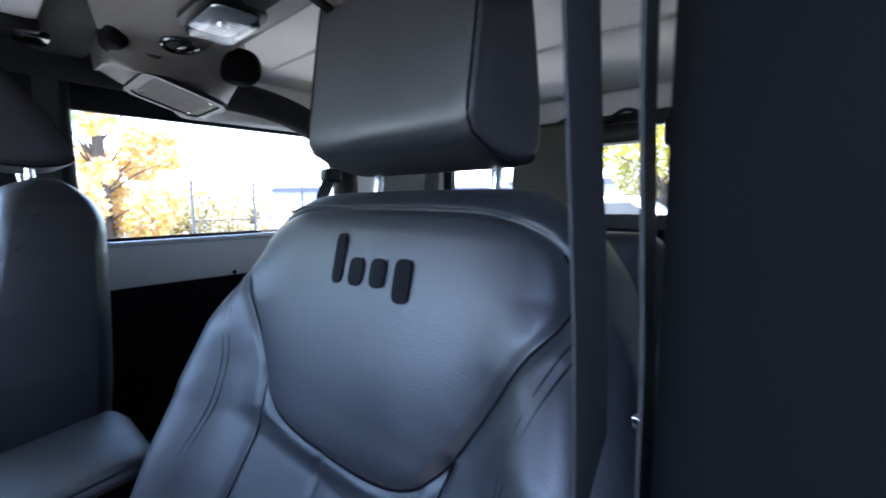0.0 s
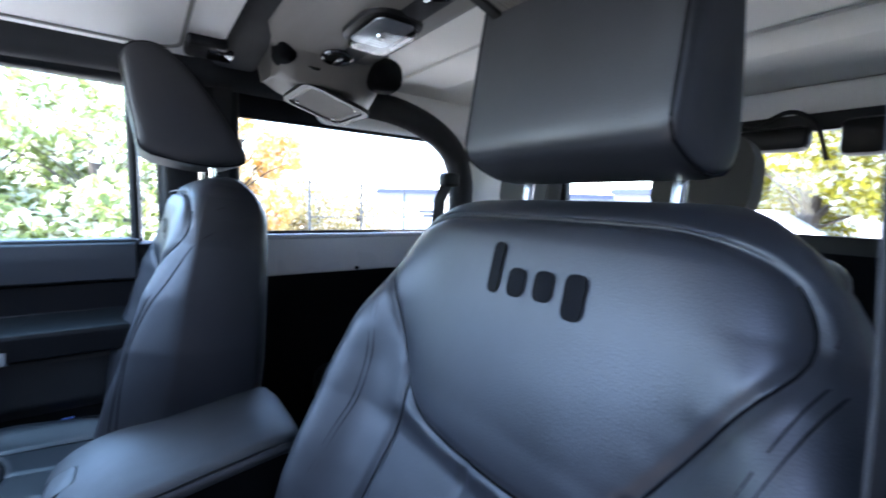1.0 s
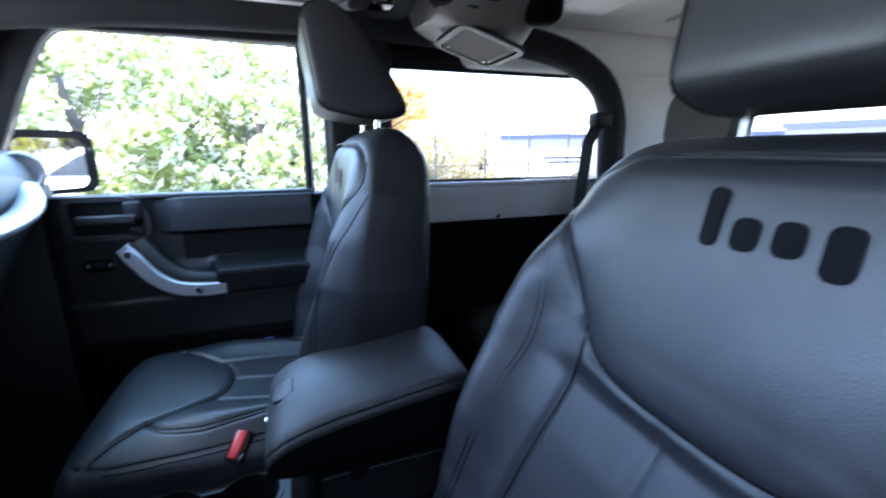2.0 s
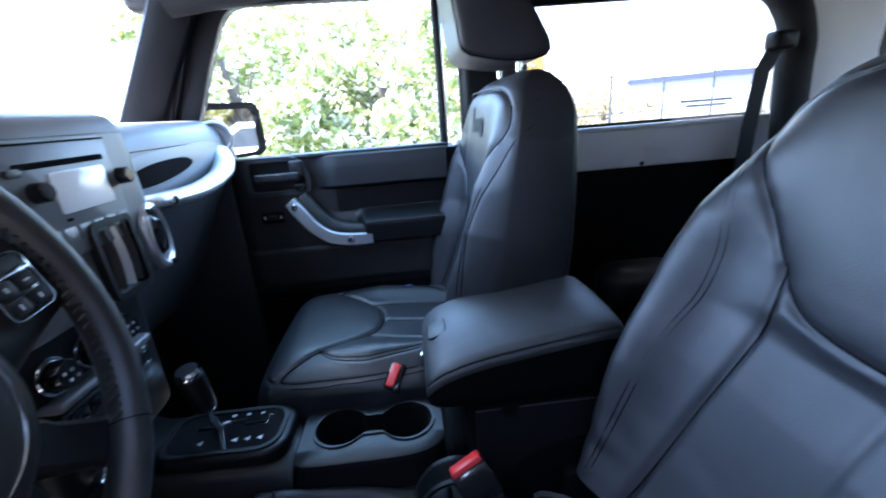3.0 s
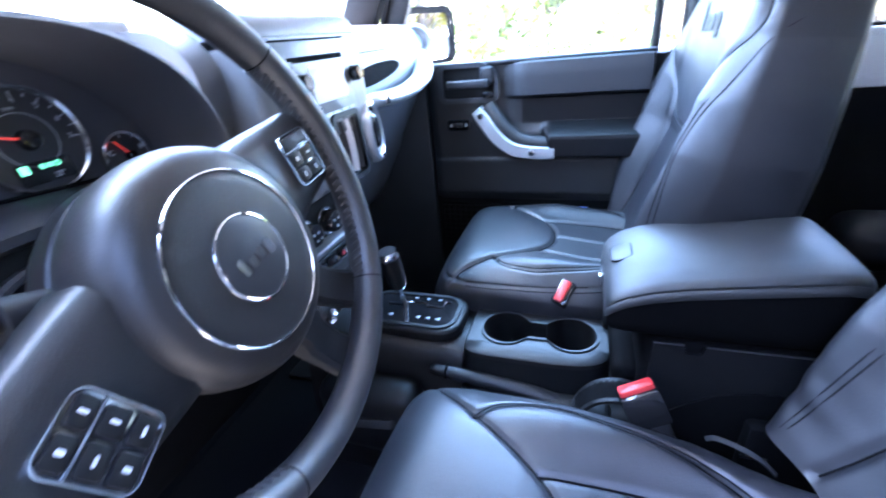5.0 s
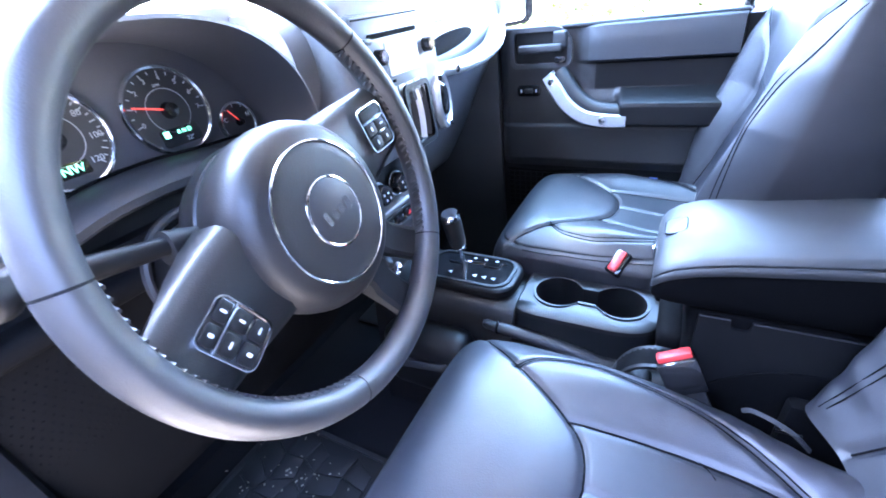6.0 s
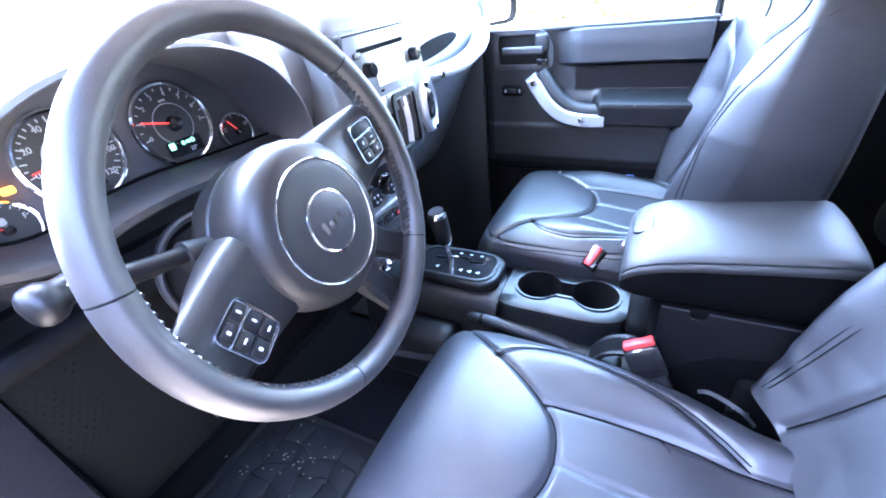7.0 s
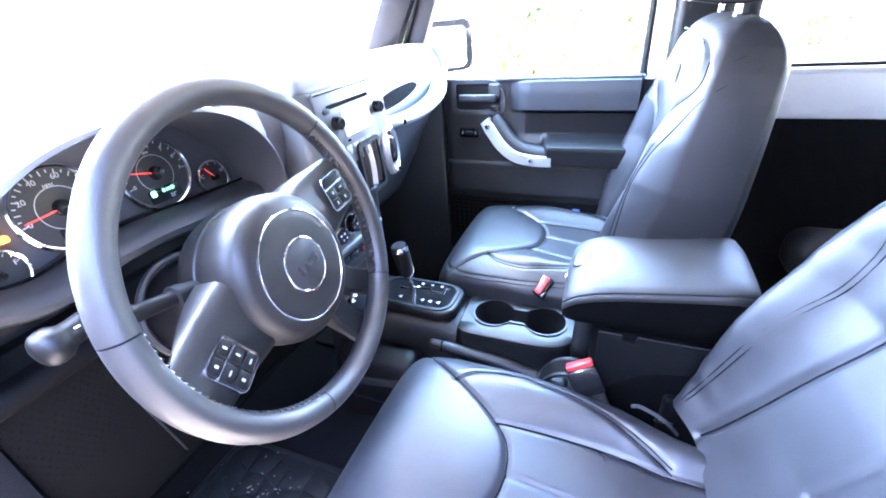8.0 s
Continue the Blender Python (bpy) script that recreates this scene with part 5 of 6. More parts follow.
def centre_console():
    c = thing("centre_console", "black centre console with twin cup holder", "console")
    # long body, tapering to the front
    rings = []
    for y, x0, x1, z in ((0.20, 0.012, 0.205, 0.772), (0.236, 0.012, 0.205, 0.775), (0.240, 0.020, 0.190, 0.68), (0.524, 0.020, 0.190, 0.68), (0.528, 0.012, 0.200, 0.779), (0.56, 0.010, 0.200, 0.788), (0.84, 0.006, 0.20, 0.800), (0.90, 0.0, 0.20, 0.83)):
        rings.append([(x0 - 0.05, y, 0.40), (x0 - 0.035, y, 0.62), (x0 - 0.012, y, z - 0.05), (x0, y, z - 0.022), (x0 + 0.012, y, z - 0.012), (x1 - 0.012, y, z - 0.012), (x1, y, z - 0.022), (x1 + 0.03, y, 0.40)])
    part("console_body", loft(rings), PLASTIC, c)

    def outer(a):
        w, h = 0.094, 0.150
        ca, sa = abs(math.cos(a)), abs(math.sin(a))
        e = 9 if math.sin(a) > 0 else 3.4
        return 1 / ((ca / w) ** e + (sa / h) ** e) ** (1 / e)

    def inner(a):
        ca, sa = abs(math.cos(a)), abs(math.sin(a))
        r = 0.024 / max(ca, 1e-3)
        q, rad = 0.0665, 0.0525
        disc = (q * sa) ** 2 - (q * q - rad * rad)
        if disc > 0:
            r = max(min(r, 0.1), q * sa + math.sqrt(disc))
        return min(r, 0.119)
    ring_hole(0.103, 0.380, 0.781, outer, inner, 0.092, 0.004, c)
    # shifter plate
    sp = part("shift_plate", plate(rrect(0.150, 0.256, 0.052, 8, 0.105, 0.670), 0.020, 0.009, pose(0, 0, 0.783), seg=4), PLASTIC, c)
    part("gate_rim", frame_plate(rrect(0.126, 0.232, 0.042, 8, 0.105, 0.672), rrect(0.110, 0.216, 0.035, 8, 0.105, 0.672), 0.005, pose(0, 0, 0.802)), PLASTIC2, sp)
    part("gate_face", plate(rrect(0.110, 0.216, 0.035, 8, 0.105, 0.672), 0.0015, 0, pose(0, 0, 0.8025)), GLOSS, sp)
    zig = [(0.118, 0.735), (0.118, 0.690), (0.132, 0.690), (0.132, 0.640), (0.120, 0.640), (0.120, 0.600), (0.142, 0.600), (0.142, 0.585)]
    part("gate_slot", tube([(x, y, 0.8048) for x, y in zig], 0.0030, 6), CHROME, sp, "bright stepped gate outline")
    for i in range(3):
        T = Matrix.Translation((0.077, 0.600 + 0.024 * i, 0.8038))
        part("arrow", plate([(-0.006, -0.006), (0.006, -0.006), (0, 0.006)], 0.0006, 0, T), MARK, sp)
    part("arrow", plate([(-0.006, -0.006), (0.006, -0.006), (0, 0.006)], 0.0006, 0, Matrix.Translation((0.077, 0.715, 0.8038))), MARK, sp)
    for i in range(3):
        part("arrow", rbox((0.150, 0.615 + 0.03 * i, 0.8042), (0.006, 0.008, 0.001), 0), MARK, sp)
    # transfer lever slot
    part("transfer_plate", plate(rrect(0.075, 0.17, 0.02, 5, -0.050, 0.74), 0.02, 0.006, pose(0, 0, 0.715, -8, 14, 0)), PLASTIC2, c)
    part("slot", plate(rrect(0.022, 0.075, 0.008, 4, -0.050, 0.72), 0.002, 0, pose(0, 0, 0.7345, -8, 14, 0)), GLOSS, c)
    part("transfer_mount", rbox((-0.045, 0.73, 0.62), (0.10, 0.24, 0.19), 0.04, 3), PLASTIC, c)

    g = thing("gear_lever", "gear lever with leather grip and chrome cap", "gear lever")
    base, tip = Vector((0.112, 0.690, 0.803)), Vector((0.084, 0.701, 0.965))
    ax = (tip - base).normalized()
    T = Matrix.Translation(base) @ ax.to_track_quat("Z", "Y").to_matrix().to_4x4()
    L = (tip - base).length
    part("shaft", lathe([(0.001, -0.01), (0.0065, -0.01), (0.0055, L - 0.07), (0.001, L - 0.07)], 12, T), CHROME, g)
    part("grip", lathe([(0.001, L - 0.098), (0.016, L - 0.098), (0.0205, L - 0.088), (0.0230, L - 0.04), (0.0228, L - 0.016), (0.001, L - 0.016)], 24, T), SPOKE, g)
    part("grip_collar", lathe([(0.001, L - 0.101), (0.0165, L - 0.101), (0.0185, L - 0.096), (0.001, L - 0.096)], 24, T), CHROME, g)
    part("cap", lathe([(0.001, L - 0.016), (0.0228, L - 0.016), (0.0236, L - 0.008), (0.0195, L + 0.001), (0.001, L + 0.004)], 24, T), CHROME, g, "chrome cap")
    part("release_button", rbox(T @ Vector((-0.018, 0.0, L - 0.02)), (0.01, 0.014, 0.018), 0.003), GLOSS, g)

    h = thing("hand_brake", "black hand brake lever lying along the console", "brake lever")
    pts = [(-0.008, 0.585, 0.738), (-0.010, 0.57, 0.738), (-0.012, 0.44, 0.728), (-0.014, 0.36, 0.715), (-0.014, 0.24, 0.675)]
    part("lever", tube(smooth_path(pts, 4), [0.012] * 5 + [0.015] * 6 + [0.016] * 6, 12, flat=0.9), PLASTIC2, h)
    part("button", lathe([(0.001, 0), (0.008, 0), (0.008, 0.010), (0.001, 0.012)], 14, axes((-0.008, 0.583, 0.738), (1, 0, 0), (0, 0, 1)) @ pose(0, 0, 0, 180)), PLASTIC2, h)
    part("grip_ring", torus(0.0135, 0.003, 18, 6, axes((-0.0105, 0.556, 0.7375), (1, 0, 0), (0, 0, 1))), GLOSS, h)
    part("boot", rbox((-0.02, 0.27, 0.66), (0.07, 0.20, 0.12), 0.03, 3), RUBBER, h)

    a = thing("armrest_box", "black padded armrest lid over a storage box", "armrest")
    # lid, rising to the rear: y, half width, lower edge, height of the crease
    rows = ((0.263, 0.098, 0.934, 0.960), (0.260, 0.108, 0.927, 0.972), (0.250, 0.114, 0.923, 0.985), (0.232, 0.117, 0.921, 0.998), (0.20, 0.118, 0.920, 1.010), (0.156, 0.118, 0.920, 1.020), (0.074, 0.118, 0.920, 1.033),
            (0.0, 0.117, 0.920, 1.043), (-0.030, 0.114, 0.920, 1.045), (-0.052, 0.105, 0.921, 1.039), (-0.066, 0.092, 0.923, 1.027), (-0.074, 0.075, 0.926, 1.008))
    CX = 0.057

    def band(half, rel):
        full = [(-u, h) for u, h in half] + [(u, h) for u, h in half[::-1]]
        return loft([[(CX + u * w, y, rel(h, z0, z1)) for u, h in full] for y, w, z0, z1 in rows])
    above = lambda h, z0, z1: max(z1 + h, z0 + 0.010)
    lid = part("lid", band(((0.93, -0.012), (0.970, -0.009), (0.978, -0.004), (0.955, 0.0), (0.87, 0.004), (0.62, 0.007), (0.3, 0.008)), above), VINYL, a, "black vinyl padded lid")
    part("lid_lip", band(((0.93, -0.009), (0.985, -0.008), (1.010, -0.011), (1.020, -0.016), (1.008, -0.022), (0.96, -0.026)), above), VINYL, lid, "rounded padded lip under the lid's crease")
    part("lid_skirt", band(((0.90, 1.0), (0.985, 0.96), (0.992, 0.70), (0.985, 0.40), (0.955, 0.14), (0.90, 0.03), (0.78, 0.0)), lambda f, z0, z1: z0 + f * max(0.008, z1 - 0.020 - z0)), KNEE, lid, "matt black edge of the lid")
    part("latch", rbox((0.070, 0.261, 0.952), (0.044, 0.010, 0.028), 0.005, 3), PLASTIC2, lid)
    part("latch_tab", plate(rrect(0.056, 0.034, 0.012, 5), 0.003, 0.001, pose(0.070, 0.236, 1.0015, -23, 0, 0)), VINYL, lid)
    part("tab_gap", frame_plate(rrect(0.060, 0.038, 0.014, 5), rrect(0.056, 0.034, 0.012, 5), 0.0026, pose(0.070, 0.236, 1.0010, -23, 0, 0)), SEAM, lid)
    part("latch_notch", rbox((0.070, 0.2670, 0.952), (0.022, 0.004, 0.010), 0.002), STEEL, lid)
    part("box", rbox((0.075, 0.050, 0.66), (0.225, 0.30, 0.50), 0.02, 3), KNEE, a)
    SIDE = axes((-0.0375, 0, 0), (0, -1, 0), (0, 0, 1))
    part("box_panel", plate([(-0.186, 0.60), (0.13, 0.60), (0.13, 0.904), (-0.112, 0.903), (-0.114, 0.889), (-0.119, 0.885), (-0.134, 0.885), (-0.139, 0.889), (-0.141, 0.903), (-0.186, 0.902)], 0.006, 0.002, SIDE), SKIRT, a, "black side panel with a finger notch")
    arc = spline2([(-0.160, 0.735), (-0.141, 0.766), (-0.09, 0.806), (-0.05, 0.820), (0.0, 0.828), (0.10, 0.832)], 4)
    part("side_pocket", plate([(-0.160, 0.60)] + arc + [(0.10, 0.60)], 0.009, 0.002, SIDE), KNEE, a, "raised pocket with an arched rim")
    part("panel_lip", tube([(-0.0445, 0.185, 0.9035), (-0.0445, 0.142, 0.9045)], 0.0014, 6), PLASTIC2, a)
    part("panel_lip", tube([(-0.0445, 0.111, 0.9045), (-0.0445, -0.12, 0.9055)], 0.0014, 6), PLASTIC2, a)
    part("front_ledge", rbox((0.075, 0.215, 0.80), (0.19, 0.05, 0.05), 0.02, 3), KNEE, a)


centre_console()


# ---- seat belts ----
def buckle(o, tilt, yaw, label):
    b = thing("belt_buckle", label, "belt buckle", "seat belt buckles")
    T = Matrix.Translation(o) @ pose(0, 0, 0, tilt[0], tilt[1], yaw)
    bx = rbox((0, 0, -0.030), (0.036, 0.060, 0.062), 0.006, 2)
    bmesh.ops.transform(bx, matrix=T, verts=bx.verts)
    part("housing", bx, GLOSS, b)
    bx = rbox((0, 0, 0.003), (0.020, 0.052, 0.014), 0.004, 2)
    bmesh.ops.transform(bx, matrix=T, verts=bx.verts)
    part("button", bx, RED, b, "red release button")
    bx = rbox((0, 0, -0.13), (0.018, 0.045, 0.15), 0.005, 2)
    bmesh.ops.transform(bx, matrix=T, verts=bx.verts)
    part("stalk", bx, RUBBER, b)


buckle((-0.115, 0.212, 0.865), (-25, 10), 8, "black belt buckle with red button beside the driver seat")
guide = thing("belt_guide", "black curved guide beside the driver belt buckle", "belt guide")
for dx, w_, m_ in ((0.0, 0.040, KNEE), (0.022, 0.010, PLASTIC), (-0.024, 0.008, PLASTIC)):
    part("band", strap(smooth_path([(-0.056 + dx, 0.305, 0.715), (-0.056 + dx, 0.292, 0.755), (-0.056 + dx, 0.266, 0.788), (-0.058 + dx, 0.230, 0.803), (-0.06 + dx, 0.19, 0.800)], 4), w_, 0.006, (1, 0, 0)), m_, guide)
part("foot", rbox((-0.056, 0.27, 0.67), (0.05, 0.07, 0.16), 0.012, 3), PLASTIC, guide)
buckle((0.180, 0.335, 0.838), (-38, -8), 65, "black belt buckle with red button beside the passenger seat")


def belts():
    d = thing("driver_belt", "black seat belt webbing hanging at the door pillar", "seat belt")
    part("shoulder_webbing", strap([(-0.628, -0.149, 1.72), (-0.637, -0.149, 1.50), (-0.6475, -0.149, 1.33), (-0.658, -0.149, 1.0), (-0.664, -0.149, 0.60)], 0.046, 0.0022, (0.0, 1, 0)), WEB, d)
    part("return_webbing", strap([(-0.664, -0.160, 1.72), (-0.670, -0.160, 1.45), (-0.676, -0.160, 1.32), (-0.679, -0.160, 1.0), (-0.681, -0.160, 0.55)], 0.046, 0.0022, (-0.14, 1, 0)), WEB, d)
    part("guide", rbox((-0.655, -0.13, 1.715), (0.06, 0.05, 0.03), 0.008), GLOSS, d)
    part("latch_tongue", rbox((-0.676, -0.150, 1.285), (0.004, 0.016, 0.006), 0.001), CHROME, d)
    p = thing("rear_belt", "black rear seat belt webbing on the roll bar", "seat belt")
    part("webbing", strap([(0.590, -0.80, 1.50), (0.598, -0.765, 1.42), (0.60, -0.75, 1.25), (0.60, -0.742, 1.06)], 0.048, 0.0025, (0.0, 1, 0.1)), WEB, p)
    part("guide", rbox((0.590, -0.80, 1.495), (0.05, 0.07, 0.05), 0.012, 3), PLASTIC, p)
    part("tongue", rbox((0.598, -0.742, 1.085), (0.008, 0.03, 0.02), 0.002), CHROME, p)
    f = thing("passenger_belt", "black seat belt webbing at the passenger pillar", "seat belt")
    part("webbing", strap([(0.630, -0.06, 1.70), (0.628, -0.04, 1.30), (0.63, -0.02, 0.80)], 0.046, 0.0025, (0.2, 1, 0)), WEB, f)
    t = thing("belt_tab", "small blue plastic tab beside the passenger cushion", "tab")
    part("tab", rbox((0.665, 0.30, 0.835), (0.012, 0.025, 0.025), 0.003), mat("blue plastic", (0.12, 0.2, 0.6), 0.4), t)


belts()


# ---- overhead sound bar ----
def sound_bar():
    s = thing("sound_bar", "taupe overhead sound bar with lamp and speakers", "sound bar")
    rings = []
    for x, y0, y1, zb in ((-0.58, -0.34, -0.14, 1.700), (-0.50, -0.37, -0.13, 1.645), (-0.36, -0.38, -0.12, 1.628), (-0.255, -0.36, -0.10, 1.655), (-0.20, -0.33, -0.075, 1.702), (0.20, -0.33, -0.075, 1.702), (0.255, -0.36, -0.10, 1.655), (0.36, -0.38, -0.12, 1.628), (0.50, -0.37, -0.13, 1.645), (0.58, -0.34, -0.14, 1.700)):
        rings.append([(x, y0, 1.80), (x, y0 - 0.005, zb + 0.06), (x, y0 + 0.02, zb + 0.015), (x, y0 + 0.05, zb), (x, y1 - 0.05, zb + (0.048 if 0.3 < abs(x) < 0.56 else 0.0)), (x, y1 - 0.015, zb + (0.058 if 0.3 < abs(x) < 0.56 else 0.02)), (x, y1, zb + 0.055), (x, y1 + 0.005, 1.80)])
    part("housing", loft(rings), TAUPE, s)
    for cx in (0.365, -0.365):
        T = pose(cx, -0.250, 1.644, 180 + 17, 0, 0)
        sp = part("speaker_frame", frame_plate(rrect(0.205, 0.165, 0.03, 6), rrect(0.180, 0.140, 0.024, 6), 0.010, T), PLASTIC, s)
        part("speaker_grille", plate(rrect(0.182, 0.142, 0.024, 6), 0.005, 0.002, T), TAUPE, sp, "taupe ribbed speaker grille")
        for k in range(26):
            part("grille_rib", rbox(T @ Vector((-0.080 + 0.0064 * k, 0, 0.0055)), (0.0022, 0.118, 0.002), 0, 1, Matrix.Rotation(radians(17), 4, "X")), TAUPE, sp)
        for px, py in ((-0.07, 0.05), (0.07, 0.05), (0.07, -0.05)):
            part("screw", lathe([(0.001, 0.003), (0.005, 0.003), (0.005, 0), (0.001, 0)], 10, T @ Matrix.Translation((px, py, 0.005))), GLOSS, sp)
    # solid near-black blocks: the shade of the hollows is put into their colour
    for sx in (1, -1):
        part("port", rbox((sx * 0.226, -0.335, 1.695), (0.080, 0.085, 0.075), 0.032, 4), KNEE, s, "black rounded block standing for a shaded hollow beside the speaker")
        part("port", rbox((sx * 0.240, -0.118, 1.708), (0.080, 0.040, 0.055), 0.018, 4), KNEE, s, "black rounded block standing for a shaded hollow beside the speaker")
    for cx in (0.175, -0.175):
        T = axes((cx, -0.205, 1.695), (1, 0, -0.12 if cx > 0 else 0.12), (0, -1, 0.0))
        tw = part("tweeter", torus(0.028, 0.005, 28, 8, T), GLOSS, s, "round black tweeter")
        part("tweeter_bar", rbox((cx, -0.205, 1.690), (0.050, 0.010, 0.006), 0.002), GLOSS, tw)
        part("tweeter_dish", lathe([(0.001, 0.0), (0.028, 0.0), (0.028, -0.006), (0.001, -0.006)], 24, T), PLASTIC, tw)
    part("sensor", lathe([(0.001, 0.003), (0.013, 0.003), (0.013, 0), (0.001, 0)], 18, pose(0.225, -0.175, 1.684, 180, -35, 0)), GLOSS, s)
    T = pose(0.0, -0.215, 1.702, 180, 0, 0)
    lamp = part("lamp_bezel", plate(rrect(0.158, 0.106, 0.044, 6), 0.008, 0.003, T), PLASTIC, s)
    LT = pose(0.0, -0.215, 1.695, 180, 0, 0)
    part("lamp_reflector", plate(rrect(0.120, 0.068, 0.015, 6), 0.004, 0.002, LT), SILVER, lamp)
    part("lamp_lens", plate(rrect(0.130, 0.078, 0.018, 6), 0.018, 0.007, LT, seg=4), LENSMAT, lamp, "clear ribbed lamp lens")
    for k in range(9):
        part("lens_rib", rbox(LT @ Vector((-0.044 + 0.011 * k, 0, 0.0185)), (0.002, 0.046, 0.002), 0), LENSMAT, lamp)
    part("bulb", lathe([(0.001, 0.012), (0.008, 0.010), (0.010, 0.004), (0.001, 0.004)], 16, LT @ Matrix.Translation((0, 0, 0.002))), STEEL, lamp)


sound_bar()


# ---- floor mat ----
def floor_mat():
    m = thing("floor_mat", "black rubber floor mat with raised edge and crumbs", "floor mat")
    part("mat", rbox((-0.435, 0.83, 0.412), (0.39, 0.62, 0.012), 0.005), RUBBER, m)
    part("raised_edge", frame_plate(rrect(0.39, 0.62, 0.06, 5, -0.435, 0.83), rrect(0.368, 0.598, 0.05, 5, -0.435, 0.83), 0.024, pose(0, 0, 0.405)), RUBBER, m)
    rnd = random.Random(4)
    nx, ny = 6, 9
    G = [[(-0.605 + 0.056 * i + rnd.uniform(-.012, .012) + (0.012 if j % 2 else -0.012), 0.55 + 0.062 * j + rnd.uniform(-.012, .012)) for j in range(ny + 1)] for i in range(nx + 1)]
    for i in range(nx):
        for j in range(ny):
            q = [G[i][j], G[i + 1][j], G[i + 1][j + 1], G[i][j + 1]]
            mx, my = sum(p[0] for p in q) / 4, sum(p[1] for p in q) / 4
            part("tread_block", plate([(mx + (x - mx) * .93, my + (y - my) * .93) for x, y in q], 0.006, 0.002, pose(0, 0, 0.418)), RUBBER, m)
    cr = bmesh.new()
    for i in range(45):
        x, y = rnd.gauss(-0.40, 0.06), rnd.gauss(0.97, 0.09)
        a = rnd.uniform(0, 3)
        cr = rbox((x, y, 0.427), (rnd.uniform(.001, .008), rnd.uniform(.001, .004), .002), 0, 1, Matrix.Rotation(a, 4, "Z"), cr)
    c = tagged(link("crumbs", cr, mat("pale dry crumbs", (0.22, 0.20, 0.16), 0.9)), "pale dry leaf crumbs on the floor mat", "crumbs", kind="stuff")
    m2 = thing("floor_mat", "black rubber floor mat in the passenger footwell", "floor mat")
    part("mat", rbox((0.42, 0.95, 0.412), (0.46, 0.5, 0.012), 0.005), RUBBER, m2)


floor_mat()


# ---- outside ----
ground = tagged(link("ground", rbox((0, 0, -0.05), (600, 600, 0.1), 0), ASPHALT, smooth=False), "pale grey asphalt car park ground", "ground", kind="structure")


def leaf_mat(name, c1, c2, c3, trans=0.35):
    m = bpy.data.materials.new(name)
    m.use_nodes = True
    n, l = m.node_tree.nodes, m.node_tree.links
    b = n["Principled BSDF"]
    geo = n.new("ShaderNodeNewGeometry")
    ramp = n.new("ShaderNodeValToRGB")
    for e, (p, c) in zip((ramp.color_ramp.elements[0], ramp.color_ramp.elements[1], ramp.color_ramp.elements.new(0.55)), ((0.0, c1), (1.0, c3), (0.55, c2))):
        e.position, e.color = p, (*c, 1)
    l.new(geo.outputs["Random Per Island"], ramp.inputs[0])
    l.new(ramp.outputs[0], b.inputs["Base Color"])
    b.inputs["Roughness"].default_value = 0.55
    t = n.new("ShaderNodeBsdfTranslucent")
    mx = n.new("ShaderNodeMixShader")
    mx.inputs[0].default_value = trans
    l.new(ramp.outputs[0], t.inputs["Color"])
    l.new(b.outputs[0], mx.inputs[1]), l.new(t.outputs[0], mx.inputs[2]), l.new(mx.outputs[0], n["Material Output"].inputs["Surface"])
    return m


BARK = mat("grey brown bark", (0.07, 0.055, 0.045), 0.9, grain=1.0, scale=40)
GREEN = leaf_mat("green leaves", (0.15, 0.20, 0.06), (0.31, 0.36, 0.13), (0.50, 0.52, 0.25), 0.5)
YELLOW = leaf_mat("yellow autumn leaves", (0.26, 0.24, 0.02), (0.40, 0.34, 0.02), (0.17, 0.22, 0.02), 0.45)
ORANGE = leaf_mat("orange autumn leaves", (0.78, 0.46, 0.12), (0.85, 0.66, 0.26), (0.78, 0.66, 0.28), 0.55)
DRY = leaf_mat("dry olive leaves", (0.34, 0.31, 0.12), (0.52, 0.40, 0.16), (0.30, 0.34, 0.12), 0.5)


def leaf_cloud(clumps, n, size, seed):
    """Leaves as bent quads gathered in clumps: (x, y, z, radius)."""
    r = np.random.RandomState(seed)
    vs, fs = [], []
    wts = np.array([c[3] ** 2 for c in clumps])
    pick = r.choice(len(clumps), n, p=wts / wts.sum())
    C = np.array(clumps)[pick]
    d = r.normal(size=(n, 3))
    d /= np.linalg.norm(d, axis=1)[:, None]
    P = C[:, :3] + d * (C[:, 3] * r.uniform(0.35, 1.0, n) ** 0.6)[:, None]
    a = r.normal(size=(n, 3))
    a /= np.linalg.norm(a, axis=1)[:, None]
    b = np.cross(a, r.normal(size=(n, 3)))
    b /= np.linalg.norm(b, axis=1)[:, None]
    nn = np.cross(a, b)
    s = size * r.uniform(0.6, 1.4, n)[:, None]
    q = np.stack([P - a * s, P - b * s * 0.5 + nn * s * 0.15, P + a * s, P + b * s * 0.5 + nn * s * 0.15], 1).reshape(-1, 3)
    me = bpy.data.meshes.new("crown")
    me.from_pydata(q.tolist(), [], np.arange(4 * n).reshape(-1, 4).tolist())
    return me


